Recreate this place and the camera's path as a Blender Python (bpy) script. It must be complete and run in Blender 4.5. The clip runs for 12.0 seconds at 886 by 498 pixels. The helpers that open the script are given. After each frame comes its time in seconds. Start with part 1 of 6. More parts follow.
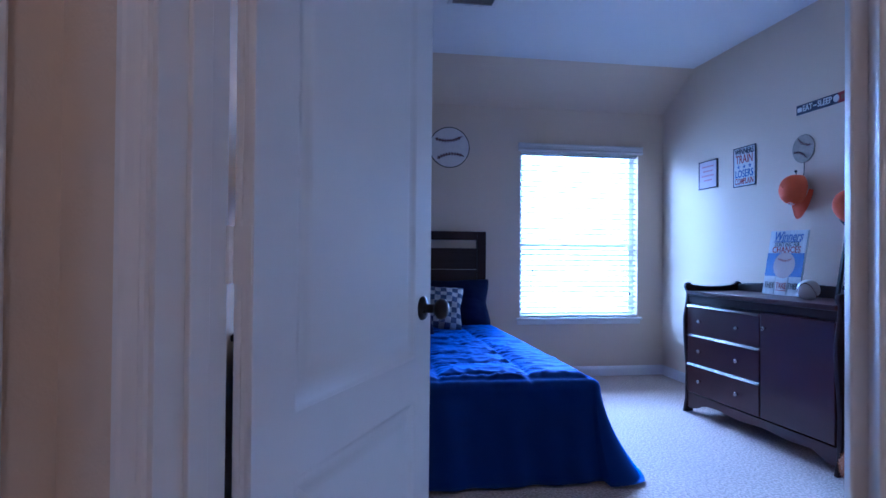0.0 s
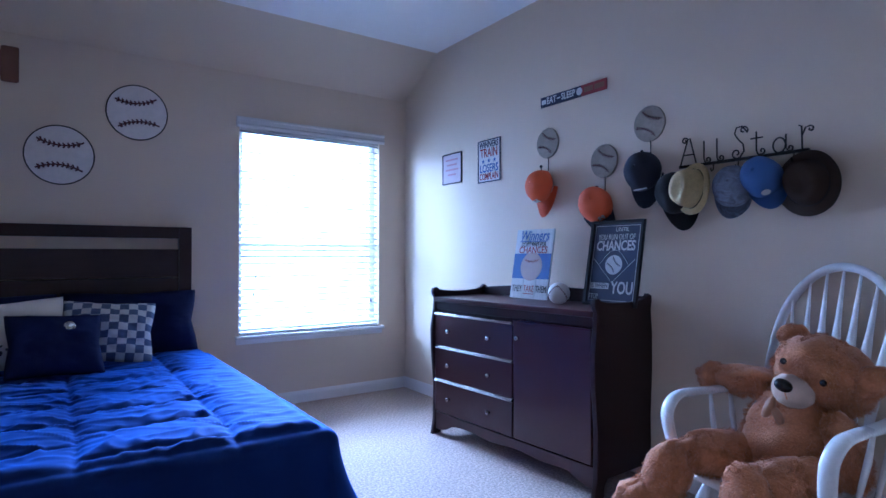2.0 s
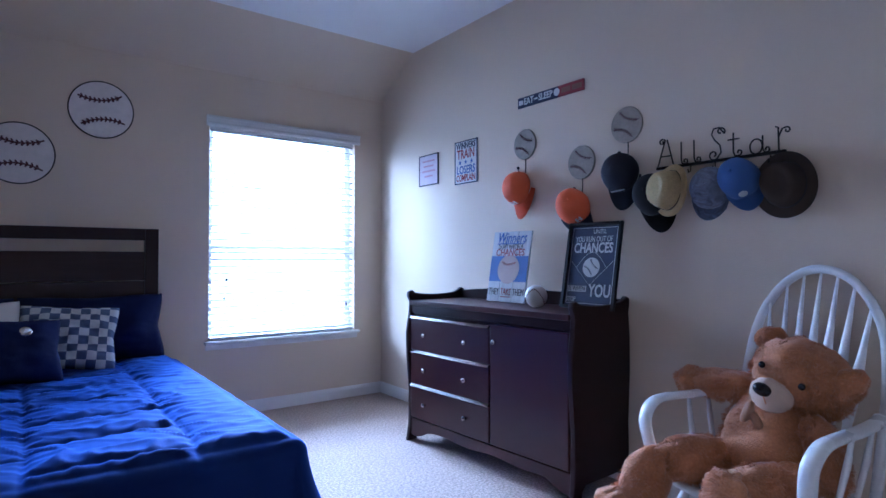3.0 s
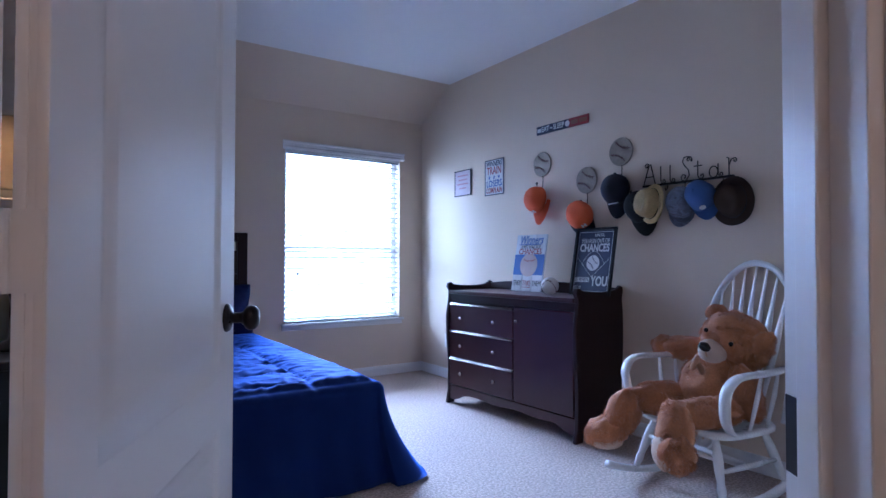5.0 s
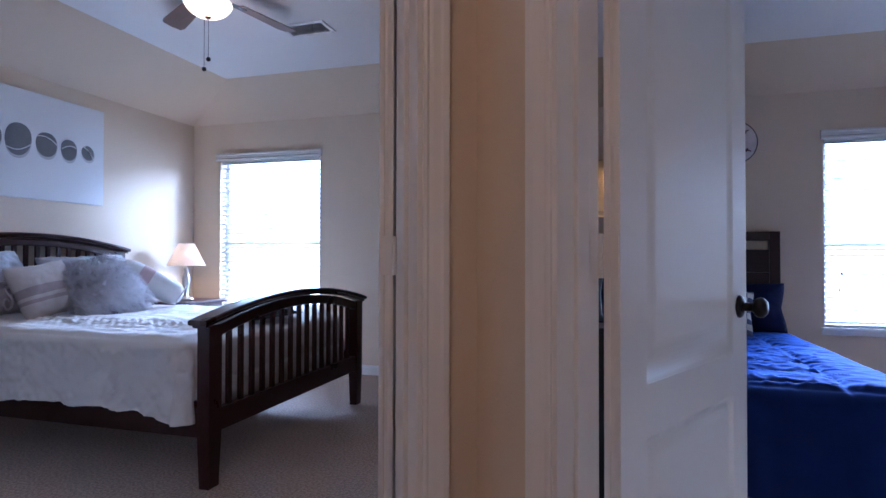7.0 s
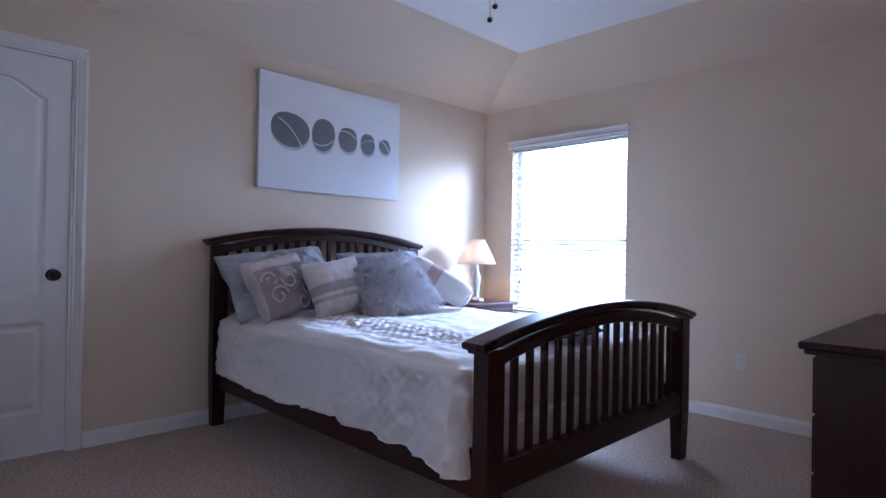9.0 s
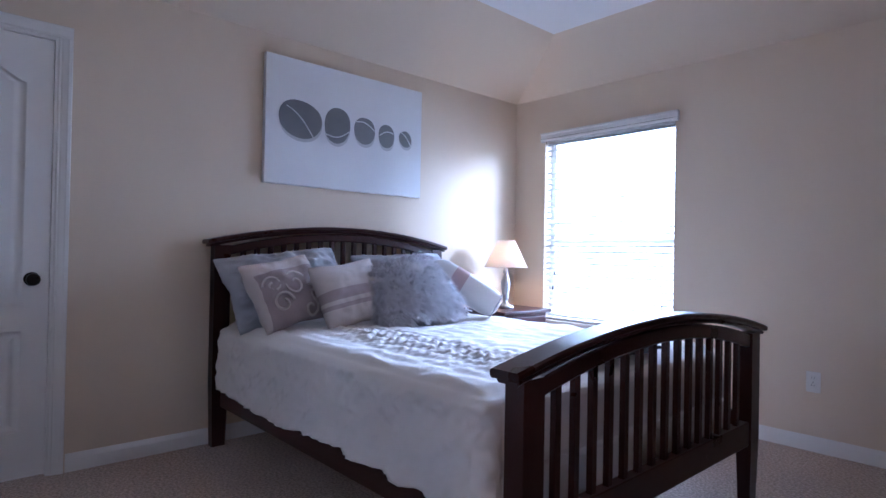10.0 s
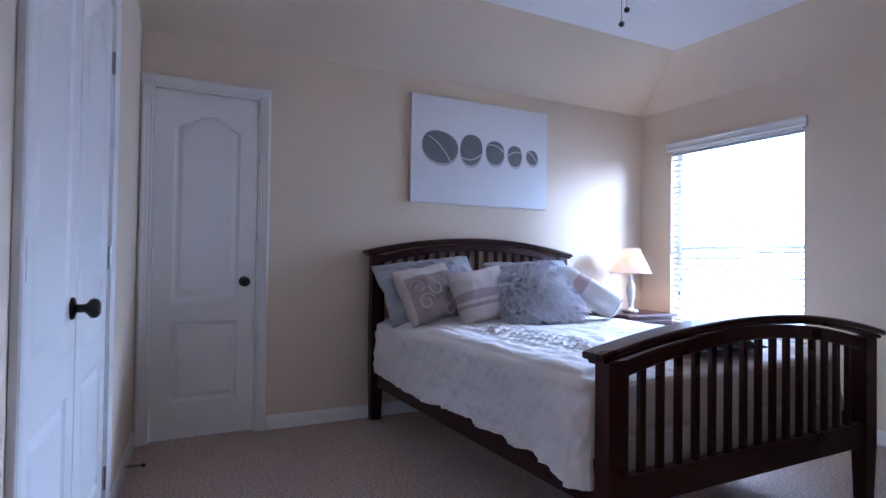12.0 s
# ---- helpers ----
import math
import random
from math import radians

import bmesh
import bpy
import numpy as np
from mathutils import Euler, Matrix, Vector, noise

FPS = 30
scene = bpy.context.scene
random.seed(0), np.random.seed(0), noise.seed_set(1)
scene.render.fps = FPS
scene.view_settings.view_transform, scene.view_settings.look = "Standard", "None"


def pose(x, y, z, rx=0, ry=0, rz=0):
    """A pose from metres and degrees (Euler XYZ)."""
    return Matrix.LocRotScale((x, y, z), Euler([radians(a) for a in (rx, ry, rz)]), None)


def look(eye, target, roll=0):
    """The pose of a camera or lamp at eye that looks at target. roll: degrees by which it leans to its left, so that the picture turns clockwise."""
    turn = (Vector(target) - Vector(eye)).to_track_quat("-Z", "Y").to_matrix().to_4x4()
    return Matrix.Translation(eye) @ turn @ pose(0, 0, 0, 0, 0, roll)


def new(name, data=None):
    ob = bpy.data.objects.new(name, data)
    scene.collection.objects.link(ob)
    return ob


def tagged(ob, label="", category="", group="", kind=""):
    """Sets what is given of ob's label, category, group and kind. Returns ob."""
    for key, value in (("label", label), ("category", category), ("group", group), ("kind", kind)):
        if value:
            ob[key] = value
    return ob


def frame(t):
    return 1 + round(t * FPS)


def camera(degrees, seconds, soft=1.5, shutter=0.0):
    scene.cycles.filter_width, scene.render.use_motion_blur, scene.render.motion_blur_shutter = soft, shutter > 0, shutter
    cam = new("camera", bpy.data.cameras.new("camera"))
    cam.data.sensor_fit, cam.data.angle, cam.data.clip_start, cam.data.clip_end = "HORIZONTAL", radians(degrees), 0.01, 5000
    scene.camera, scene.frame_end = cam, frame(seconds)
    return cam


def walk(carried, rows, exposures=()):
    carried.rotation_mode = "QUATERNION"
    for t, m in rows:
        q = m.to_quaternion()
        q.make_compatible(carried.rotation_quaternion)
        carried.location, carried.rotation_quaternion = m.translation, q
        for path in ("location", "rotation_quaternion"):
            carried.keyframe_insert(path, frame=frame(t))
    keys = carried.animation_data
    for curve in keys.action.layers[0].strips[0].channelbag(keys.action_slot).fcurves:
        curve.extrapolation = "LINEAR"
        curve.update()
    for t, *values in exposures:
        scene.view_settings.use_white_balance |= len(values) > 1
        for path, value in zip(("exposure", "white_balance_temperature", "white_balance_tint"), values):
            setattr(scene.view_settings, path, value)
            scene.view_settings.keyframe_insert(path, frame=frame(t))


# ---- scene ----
cam = camera(75.7, 12.0, soft=1.5)
PATH = [
    (0, (0.237, 0.28, 1.059), (0.538, 2.257, 1.081), 0.5),
    (0.5, (0.323, 0.549, 1.064), (0.932, 2.454, 1.087), 0.3),
    (1, (0.426, 0.757, 1.062), (1.272, 2.569, 1.087), 0.2),
    (1.5, (0.496, 0.908, 1.057), (1.543, 2.612, 1.085), 0.1),
    (2, (0.573, 1.029, 1.078), (1.706, 2.677, 1.102), 0.0),
    (2.5, (0.652, 1.088, 1.075), (1.811, 2.717, 1.106), 0.1),
    (3, (0.627, 1.071, 1.073), (1.819, 2.677, 1.109), 0.0),
    (3.2, (0.569, 1.043, 1.072), (1.784, 2.632, 1.109), -0.1),
    (4.8, (0.132, 0.506, 1.051), (1.312, 2.12, 1.089), 0.3),
    (5, (0.094, 0.445, 1.048), (1.213, 2.102, 1.088), 0.1),
    (5.5, (0.038, 0.231, 1.048), (0.797, 2.081, 1.089), 0.1),
    (6, (0.038, 0.033, 1.064), (0.323, 2.012, 1.092), 0.2),
    (6.5, (0.051, -0.043, 1.054), (-0.102, 1.951, 1.084), 0.2),
    (7, (0.069, 0.019, 1.053), (-0.498, 1.936, 1.083), 0.1),
    (7.5, (0.048, 0.156, 1.057), (-0.952, 1.889, 1.079), -0.0),
    (7.7, (0.025, 0.25, 1.058), (-1.096, 1.907, 1.078), -0.1),
    (9.3, (-0.551, 0.839, 1.068), (-1.980, 2.238, 1.081), 1.2),
    (9.5, (-0.604, 0.891, 1.063), (-2.040, 2.284, 1.078), 1.2),
    (10, (-0.724, 1.046, 1.067), (-2.209, 2.386, 1.085), 1.1),
    (10.5, (-0.733, 1.100, 1.059), (-2.281, 2.367, 1.076), 1.1),
    (11, (-0.607, 1.051, 1.072), (-2.187, 2.277, 1.093), 0.9),
    (11.5, (-0.437, 0.948, 1.074), (-2.056, 2.123, 1.105), 0.7),
    (12, (-0.286, 0.843, 1.070), (-2.054, 1.778, 1.105), 0.8),
]
walk(cam, [(t, look(eye, target, roll)) for t, eye, target, roll in PATH],
     [(0.0, 0.1, 3850, 21), (1.0, 0.2, 4050, 22), (1.5, 0.25, 4150, 21), (2.5, 0.36, 4330, 20), (3.2, 0.34, 4450, 20), (4.8, 0.24, 4480, 21), (6.0, 0.2, 4600, 21), (7.5, 0.22, 4700, 21), (9.3, 0.33, 4800, 22), (12.0, 0.34, 4820, 22)])

# ---- light ----
world = bpy.data.worlds.new("world")
scene.world = world
world.use_nodes = True
sky = world.node_tree.nodes.new("ShaderNodeTexSky")
sky.sky_type, sky.sun_disc, sky.sun_elevation, sky.sun_rotation = "NISHITA", False, radians(40), radians(160)
back = world.node_tree.nodes["Background"]
back.inputs["Strength"].default_value = 0.1
world.node_tree.links.new(sky.outputs[0], back.inputs["Color"])


def lamp(name, kind, m, energy, color, **more):
    data = bpy.data.lights.new(name, kind)
    data.energy, data.color = energy, color
    for key, value in more.items():
        if key == "size":
            data.size = value
        elif key == "size_y":
            data.shape, data.size_y = "RECTANGLE", value
        elif key == "radius":
            data.shadow_soft_size = value
        elif key == "angle":
            data.angle = value
    ob = new(name, data)
    ob.matrix_basis = m
    return ob


WARM, DAY = (1.0, 0.66, 0.38), (0.77, 0.89, 1.0)
SUN = lamp("sun", "SUN", look((0, 0, 10), (1.5, -8, 3)), 0.8, (1.0, 0.95, 0.9), angle=radians(12))
lamp("daylight_room_1", "AREA", look((2.2, 5.50, 1.70), (2.2, 1.5, 0.45)), 160, DAY, size=2.3, size_y=3.1)
lamp("daylight_room_2", "AREA", look((-3.07, 5.16, 1.70), (-3.07, 1.0, 0.45)), 160, DAY, size=2.2, size_y=3.1)
# the brighter sky higher up, which falls steeply through the blinds
lamp("sky_room_1", "AREA", look((3.20, 9.6, 3.5), (2.0, 2.6, 0.3)), 1650, DAY, size=2.8, size_y=1.8)
lamp("sky_room_2", "AREA", look((-4.50, 9.3, 3.5), (-2.3, 2.6, 0.4)), 1150, DAY, size=2.4, size_y=1.8)
lamp("hall_ceiling_bulb", "POINT", pose(-0.15, -0.75, 2.40), 11, (1.0, 0.64, 0.37), radius=0.10)
lamp("fan_bulb", "POINT", pose(-2.08, 2.67, 2.30), 2.5, WARM, radius=0.05)
lamp("nightstand_bulb", "POINT", pose(0.0, 2.62, 1.36), 2.5, WARM, radius=0.03)
lamp("table_lamp_bulb", "POINT", pose(-3.62, 4.33, 1.05), 4.2, WARM, radius=0.025)

# ---- materials ----


def material(name, color, rough=0.6, metal=0.0, vary=0.06, scale=8.0, grain=0.0, grain_scale=300.0, bump=0.0, bump_scale=400.0,
             coat=0.0, edge=0.2, spec=0.5, emit=0.0, emit_color=None, spread=0.0, sheen=0.0, stretch=(1, 1, 1), subsurface=0.0, distort=0.0):
    """A procedural surface: two scales of colour variation, a fine relief, and a random shift for each object."""
    mat = bpy.data.materials.new(name)
    mat.use_nodes = True
    tree = mat.node_tree
    nodes, links = tree.nodes, tree.links
    bsdf = nodes["Principled BSDF"]
    place = nodes.new("ShaderNodeTexCoord")
    mapping = nodes.new("ShaderNodeMapping")
    mapping.inputs["Scale"].default_value = stretch
    links.new(place.outputs["Object"], mapping.inputs["Vector"])

    def noisy(size, detail=4.0):
        n = nodes.new("ShaderNodeTexNoise")
        n.inputs["Scale"].default_value, n.inputs["Detail"].default_value = size, detail
        n.inputs["Distortion"].default_value = distort
        links.new(mapping.outputs[0], n.inputs["Vector"])
        return n

    def blend(fac, a, b, mode="MIX"):
        m = nodes.new("ShaderNodeMix")
        m.data_type, m.blend_type = "RGBA", mode
        links.new(fac, m.inputs[0])
        for sock, v in ((m.inputs[6], a), (m.inputs[7], b)):
            if hasattr(v, "is_output"):
                links.new(v, sock)
            else:
                sock.default_value = (*v, 1)
        return m.outputs[2]

    low, high = tuple(c * (1 - vary) for c in color), tuple(min(1, c * (1 + vary)) for c in color)
    big = noisy(scale)
    col = blend(big.outputs["Fac"], low, high)
    if grain:
        fine = noisy(grain_scale, 3.0)
        ramp = nodes.new("ShaderNodeMapRange")
        ramp.inputs[1].default_value, ramp.inputs[2].default_value = 0.5 - edge, 0.5 + edge
        ramp.inputs[3].default_value, ramp.inputs[4].default_value = 0.0, grain
        links.new(fine.outputs["Fac"], ramp.inputs[0])
        col = blend(ramp.outputs[0], col, tuple(c * 0.35 for c in color))
    if spread:
        info = nodes.new("ShaderNodeObjectInfo")
        hsv = nodes.new("ShaderNodeHueSaturation")
        m = nodes.new("ShaderNodeMapRange")
        m.inputs[3].default_value, m.inputs[4].default_value = 1 - spread, 1 + spread
        links.new(info.outputs["Random"], m.inputs[0])
        links.new(m.outputs[0], hsv.inputs["Value"])
        links.new(col, hsv.inputs["Color"])
        col = hsv.outputs[0]
    links.new(col, bsdf.inputs["Base Color"])
    bsdf.inputs["Metallic"].default_value = metal
    wear = nodes.new("ShaderNodeMapRange")
    wear.inputs[3].default_value, wear.inputs[4].default_value = max(0.02, rough - 0.08), min(1, rough + 0.08)
    links.new(big.outputs["Fac"], wear.inputs[0])
    links.new(wear.outputs[0], bsdf.inputs["Roughness"])
    bsdf.inputs["Coat Weight"].default_value = coat
    bsdf.inputs["Specular IOR Level"].default_value = spec
    bsdf.inputs["Coat Roughness"].default_value = 0.15
    bsdf.inputs["Sheen Weight"].default_value = sheen
    if subsurface:
        bsdf.inputs["Subsurface Weight"].default_value = subsurface
        bsdf.inputs["Subsurface Radius"].default_value = (0.02, 0.015, 0.01)
    if bump:
        rel = noisy(bump_scale, 5.0)
        b = nodes.new("ShaderNodeBump")
        b.inputs["Strength"].default_value, b.inputs["Distance"].default_value = bump, 0.004
        links.new(rel.outputs["Fac"], b.inputs["Height"])
        links.new(b.outputs[0], bsdf.inputs["Normal"])
    if emit:
        bsdf.inputs["Emission Color"].default_value = (*(emit_color or color), 1)
        bsdf.inputs["Emission Strength"].default_value = emit
    return mat


WALL = material("painted_drywall", (0.68, 0.568, 0.435), 0.75, vary=0.03, scale=1.5, bump=0.25, bump_scale=160)
CEIL = material("ceiling_paint", (0.85, 0.845, 0.84), 0.85, vary=0.02, scale=2, bump=0.35, bump_scale=120)
TRIM = material("white_trim_paint", (0.78, 0.765, 0.74), 0.38, vary=0.015, scale=1.2, coat=0.1)
DOOR = material("white_door_paint", (0.79, 0.775, 0.755), 0.36, vary=0.015, scale=1.2, spec=0.65)
CARPET = material("beige_carpet", (0.54, 0.41, 0.325), 0.95, vary=0.16, scale=2.2, grain=0.80, edge=0.14, grain_scale=82, bump=1.0, bump_scale=110, sheen=0.2)
ESPRESSO = material("espresso_wood", (0.026, 0.011, 0.011), 0.34, vary=0.14, scale=5, grain=0.15, grain_scale=40, bump=0.03, bump_scale=80, spec=0.25, stretch=(1, 0.15, 1))
CHERRY = material("dark_cherry_wood", (0.042, 0.008, 0.009), 0.34, vary=0.06, scale=5, grain=0.12, grain_scale=40, spec=0.4, coat=0.08, stretch=(1, 0.15, 1))
LACQUER = material("lacquered_cherry_edge", (0.060, 0.014, 0.014), 0.22, vary=0.05, scale=6, spec=0.6, coat=0.5)
WALNUT = material("walnut_panel", (0.040, 0.021, 0.016), 0.5, spec=0.3, vary=0.3, scale=5, grain=0.5, grain_scale=40, stretch=(0.12, 1, 1))
BEDWOOD = material("dark_mahogany_wood", (0.034, 0.010, 0.008), 0.30, vary=0.10, scale=4, grain=0.1, grain_scale=40, spec=0.3)
BRONZE = material("oil_rubbed_bronze", (0.025, 0.020, 0.018), 0.30, metal=0.7, vary=0.3, scale=30)
CHROME = material("satin_nickel", (0.62, 0.61, 0.60), 0.25, metal=1.0, vary=0.1, scale=40)
BLUE = material("navy_comforter_cloth", (0.0105, 0.021, 0.090), 0.75, vary=0.10, scale=5, bump=0.08, bump_scale=60, spec=0.06, sheen=1.0)
BLUE.node_tree.nodes["Principled BSDF"].inputs["Sheen Tint"].default_value = (0.13, 0.26, 1.0, 1)
BLUE.node_tree.nodes["Principled BSDF"].inputs["Sheen Roughness"].default_value = 0.5
BLUE.node_tree.nodes["Principled BSDF"].inputs["Specular Tint"].default_value = (0.20, 0.36, 1.0, 1)
NAVY = material("dark_navy_cloth", (0.010, 0.014, 0.062), 0.85, vary=0.2, scale=8, bump=0.3, bump_scale=120, spec=0.12)
LINEN = material("white_quilt_cloth", (0.74, 0.71, 0.69), 0.85, vary=0.04, scale=6, bump=0.2, bump_scale=350, sheen=0.15)
WHITE = material("white_gloss_paint", (0.80, 0.80, 0.80), 0.28, vary=0.03, scale=9, coat=0.25)
BLIND = material("white_blind_slat", (0.74, 0.735, 0.72), 0.5, vary=0.03, scale=6, subsurface=0.0)
# thin slats let some daylight through
shine = BLIND.node_tree.nodes.new("ShaderNodeBsdfTranslucent")
shine.inputs[0].default_value = (0.80, 0.80, 0.77, 1)
both = BLIND.node_tree.nodes.new("ShaderNodeMixShader")
both.inputs[0].default_value = 0.13
BLIND.node_tree.links.new(BLIND.node_tree.nodes["Principled BSDF"].outputs[0], both.inputs[1])
BLIND.node_tree.links.new(shine.outputs[0], both.inputs[2])
BLIND.node_tree.links.new(both.outputs[0], BLIND.node_tree.nodes["Material Output"].inputs[0])
BLACK = material("black_metal", (0.015, 0.015, 0.016), 0.4, metal=0.6, vary=0.2, scale=30)
PULLM = material("dark_nickel", (0.42, 0.40, 0.38), 0.22, metal=1.0, vary=0.1, scale=40)
PLASTIC = material("white_plastic", (0.72, 0.70, 0.66), 0.35, vary=0.02, scale=20)

GLASS = bpy.data.materials.new("window_glass")
GLASS.use_nodes = True
_g = GLASS.node_tree.nodes["Principled BSDF"]
_g.inputs["Base Color"].default_value = (0.97, 0.99, 0.98, 1)
_g.inputs["Roughness"].default_value = 0.02
_g.inputs["Transmission Weight"].default_value = 1.0
_g.inputs["IOR"].default_value = 1.45

# ---- mesh helpers ----


def thing(name, x=0, y=0, z=0, turn=0, label="", category="", group="", kind=""):
    ob = new(name)
    ob.empty_display_size = 0.1
    ob.matrix_basis = pose(x, y, z, 0, 0, turn)
    return tagged(ob, label, category, group, kind)


def link_mesh(name, me, mat, parent=None, label="", smooth=False):
    for m in (mat if isinstance(mat, (list, tuple)) else [mat]):
        me.materials.append(m)
    if smooth:
        for p in me.polygons:
            p.use_smooth = True
    ob = new(name, me)
    ob.parent = parent
    if label:
        tagged(ob, label)
    return ob


def part(name, bm, mat, parent=None, label="", smooth=False):
    """Links a bmesh as one mesh object under a thing or a part."""
    me = bpy.data.meshes.new(name)
    bmesh.ops.recalc_face_normals(bm, faces=bm.faces)
    bm.to_mesh(me)
    bm.free()
    return link_mesh(name, me, mat, parent, label, smooth)


def box(bm, x0, x1, y0, y1, z0, z1, m=None):
    pts = [Vector((x, y, z)) for x in (x0, x1) for y in (y0, y1) for z in (z0, z1)]
    vs = [bm.verts.new(m @ p if m else p) for p in pts]
    for f in ((0, 1, 3, 2), (4, 6, 7, 5), (0, 4, 5, 1), (2, 3, 7, 6), (0, 2, 6, 4), (1, 5, 7, 3)):
        bm.faces.new([vs[i] for i in f])
    return vs


def slab(x0, x1, y0, y1, z0, z1, bevel=0.003, segments=2):
    """A box with rounded edges, as a bmesh."""
    bm = bmesh.new()
    box(bm, x0, x1, y0, y1, z0, z1)
    if bevel:
        bmesh.ops.bevel(bm, geom=bm.edges[:], offset=bevel, segments=segments, profile=0.5, affect="EDGES")
    return bm


def lathe(profile, steps=24, m=None, bm=None, caps=True):
    """A turned body round the z axis from (radius, height) pairs."""
    bm = bm or bmesh.new()
    rings = []
    for r, z in profile:
        ring = []
        for i in range(steps):
            a = 2 * math.pi * i / steps
            p = Vector((r * math.cos(a), r * math.sin(a), z))
            ring.append(bm.verts.new(m @ p if m else p))
        rings.append(ring)
    for a, b in zip(rings, rings[1:]):
        for i in range(steps):
            bm.faces.new((a[i], a[(i + 1) % steps], b[(i + 1) % steps], b[i]))
    for ring, (r, z) in ((rings[0], profile[0]), (rings[-1], profile[-1])):
        if r > 1e-5 and caps:
            bm.faces.new(ring)
    return bm


def tube(points, radius, steps=8, bm=None, taper=None, flat=1.0, ref=(0.123, 0.456, 0.88)):
    """A round bar along points."""
    bm = bm or bmesh.new()
    points = [Vector(p) for p in points]
    rings, ref = [], Vector(ref).normalized()
    for i, p in enumerate(points):
        d = (points[min(i + 1, len(points) - 1)] - points[max(i - 1, 0)]).normalized()
        a = (ref - ref.dot(d) * d).normalized()
        b = d.cross(a)
        r = radius * (taper[i] if taper else 1)
        rings.append([bm.verts.new(p + r * (math.cos(t) * a + flat * math.sin(t) * b)) for t in (2 * math.pi * k / steps for k in range(steps))])
    for a, b in zip(rings, rings[1:]):
        for k in range(steps):
            bm.faces.new((a[k], a[(k + 1) % steps], b[(k + 1) % steps], b[k]))
    bm.faces.new(rings[0])
    bm.faces.new(rings[-1])
    return bm


def plate(outlines, depth, bevel=0.0, m=None, resolution=2):
    """A flat plate in the xz plane from closed outlines (the later ones are holes), depth thick towards -y; returns a mesh."""
    cu = bpy.data.curves.new("plate", "CURVE")
    cu.dimensions, cu.fill_mode, cu.extrude, cu.bevel_depth, cu.bevel_resolution = "2D", "BOTH", max(0, depth / 2 - bevel), bevel, resolution
    cu.offset = -bevel
    for pts in outlines:
        sp = cu.splines.new("POLY")
        sp.points.add(len(pts) - 1)
        for q, (x, z) in zip(sp.points, pts):
            q.co = (x, z, 0, 1)
        sp.use_cyclic_u = True
    ob = bpy.data.objects.new("plate", cu)
    me = bpy.data.meshes.new_from_object(ob)
    bpy.data.objects.remove(ob)
    me.transform((m or Matrix()) @ pose(0, -depth / 2, 0, 90, 0, 0))
    return me


def letters(text, size, depth=0.001, m=None, align="CENTER", width=None, shear=0.0, offset=0.0, round_=0.0):
    """Writing in the xz plane that faces -y; returns a mesh."""
    cu = bpy.data.curves.new("letters", "FONT")
    cu.body, cu.size, cu.extrude, cu.align_x, cu.align_y, cu.shear = text, size, depth / 2, align, "CENTER", shear
    cu.offset = offset
    cu.resolution_u = 3
    ob = bpy.data.objects.new("letters", cu)
    me = bpy.data.meshes.new_from_object(ob)
    bpy.data.objects.remove(ob)
    if width and len(me.vertices):
        xs = [v.co.x for v in me.vertices]
        k = width / max(1e-6, max(xs) - min(xs))
        me.transform(Matrix.Diagonal((k, 1, 1, 1)))
    me.transform((m or Matrix()) @ pose(0, -depth / 2, 0, 90, 0, 0))
    return me


def circle(cx, cz, r, n=32, rz=None):
    return [(cx + r * math.cos(2 * math.pi * i / n), cz + (rz or r) * math.sin(2 * math.pi * i / n)) for i in range(n)]


def rect(x0, x1, z0, z1):
    return [(x0, z0), (x1, z0), (x1, z1), (x0, z1)]


# ---- large structure ----
FLAT, PLATE_Z = 2.625, 2.355
RX, FY1, DIV1, DIV2 = 2.99, 5.10, -0.22, -0.34
LX, FY2, NEAR = -3.925, 4.757, 0.818
J1, R1 = Vector((0.030, 1.193)), Vector((0.671, 0.698))
J2, L2 = Vector((-0.385, 1.235)), Vector((-1.040, 0.630))
THICK = 0.115
DOOR_TOP = 2.05


def wall(name, p0, p1, thick, z1, holes=(), label="painted beige drywall wall"):
    """A wall whose room side runs from p0 to p1 with the room on its left; holes are (start, end, bottom, top) along it."""
    p0, p1 = Vector(p0), Vector(p1)
    length = (p1 - p0).length
    ang = math.degrees(math.atan2(p1.y - p0.y, p1.x - p0.x))
    bm = bmesh.new()
    at = 0.0
    for a, b, lo, hi in sorted(holes):
        box(bm, at, a, -thick, 0, 0, z1)
        if lo > 0:
            box(bm, a, b, -thick, 0, 0, lo)
        box(bm, a, b, -thick, 0, hi, z1)
        at = b
    box(bm, at, length, -thick, 0, 0, z1)
    ob = part(name, bm, WALL)
    ob.matrix_basis = pose(p0.x, p0.y, 0, 0, 0, ang)
    return tagged(ob, label, "wall", kind="structure")


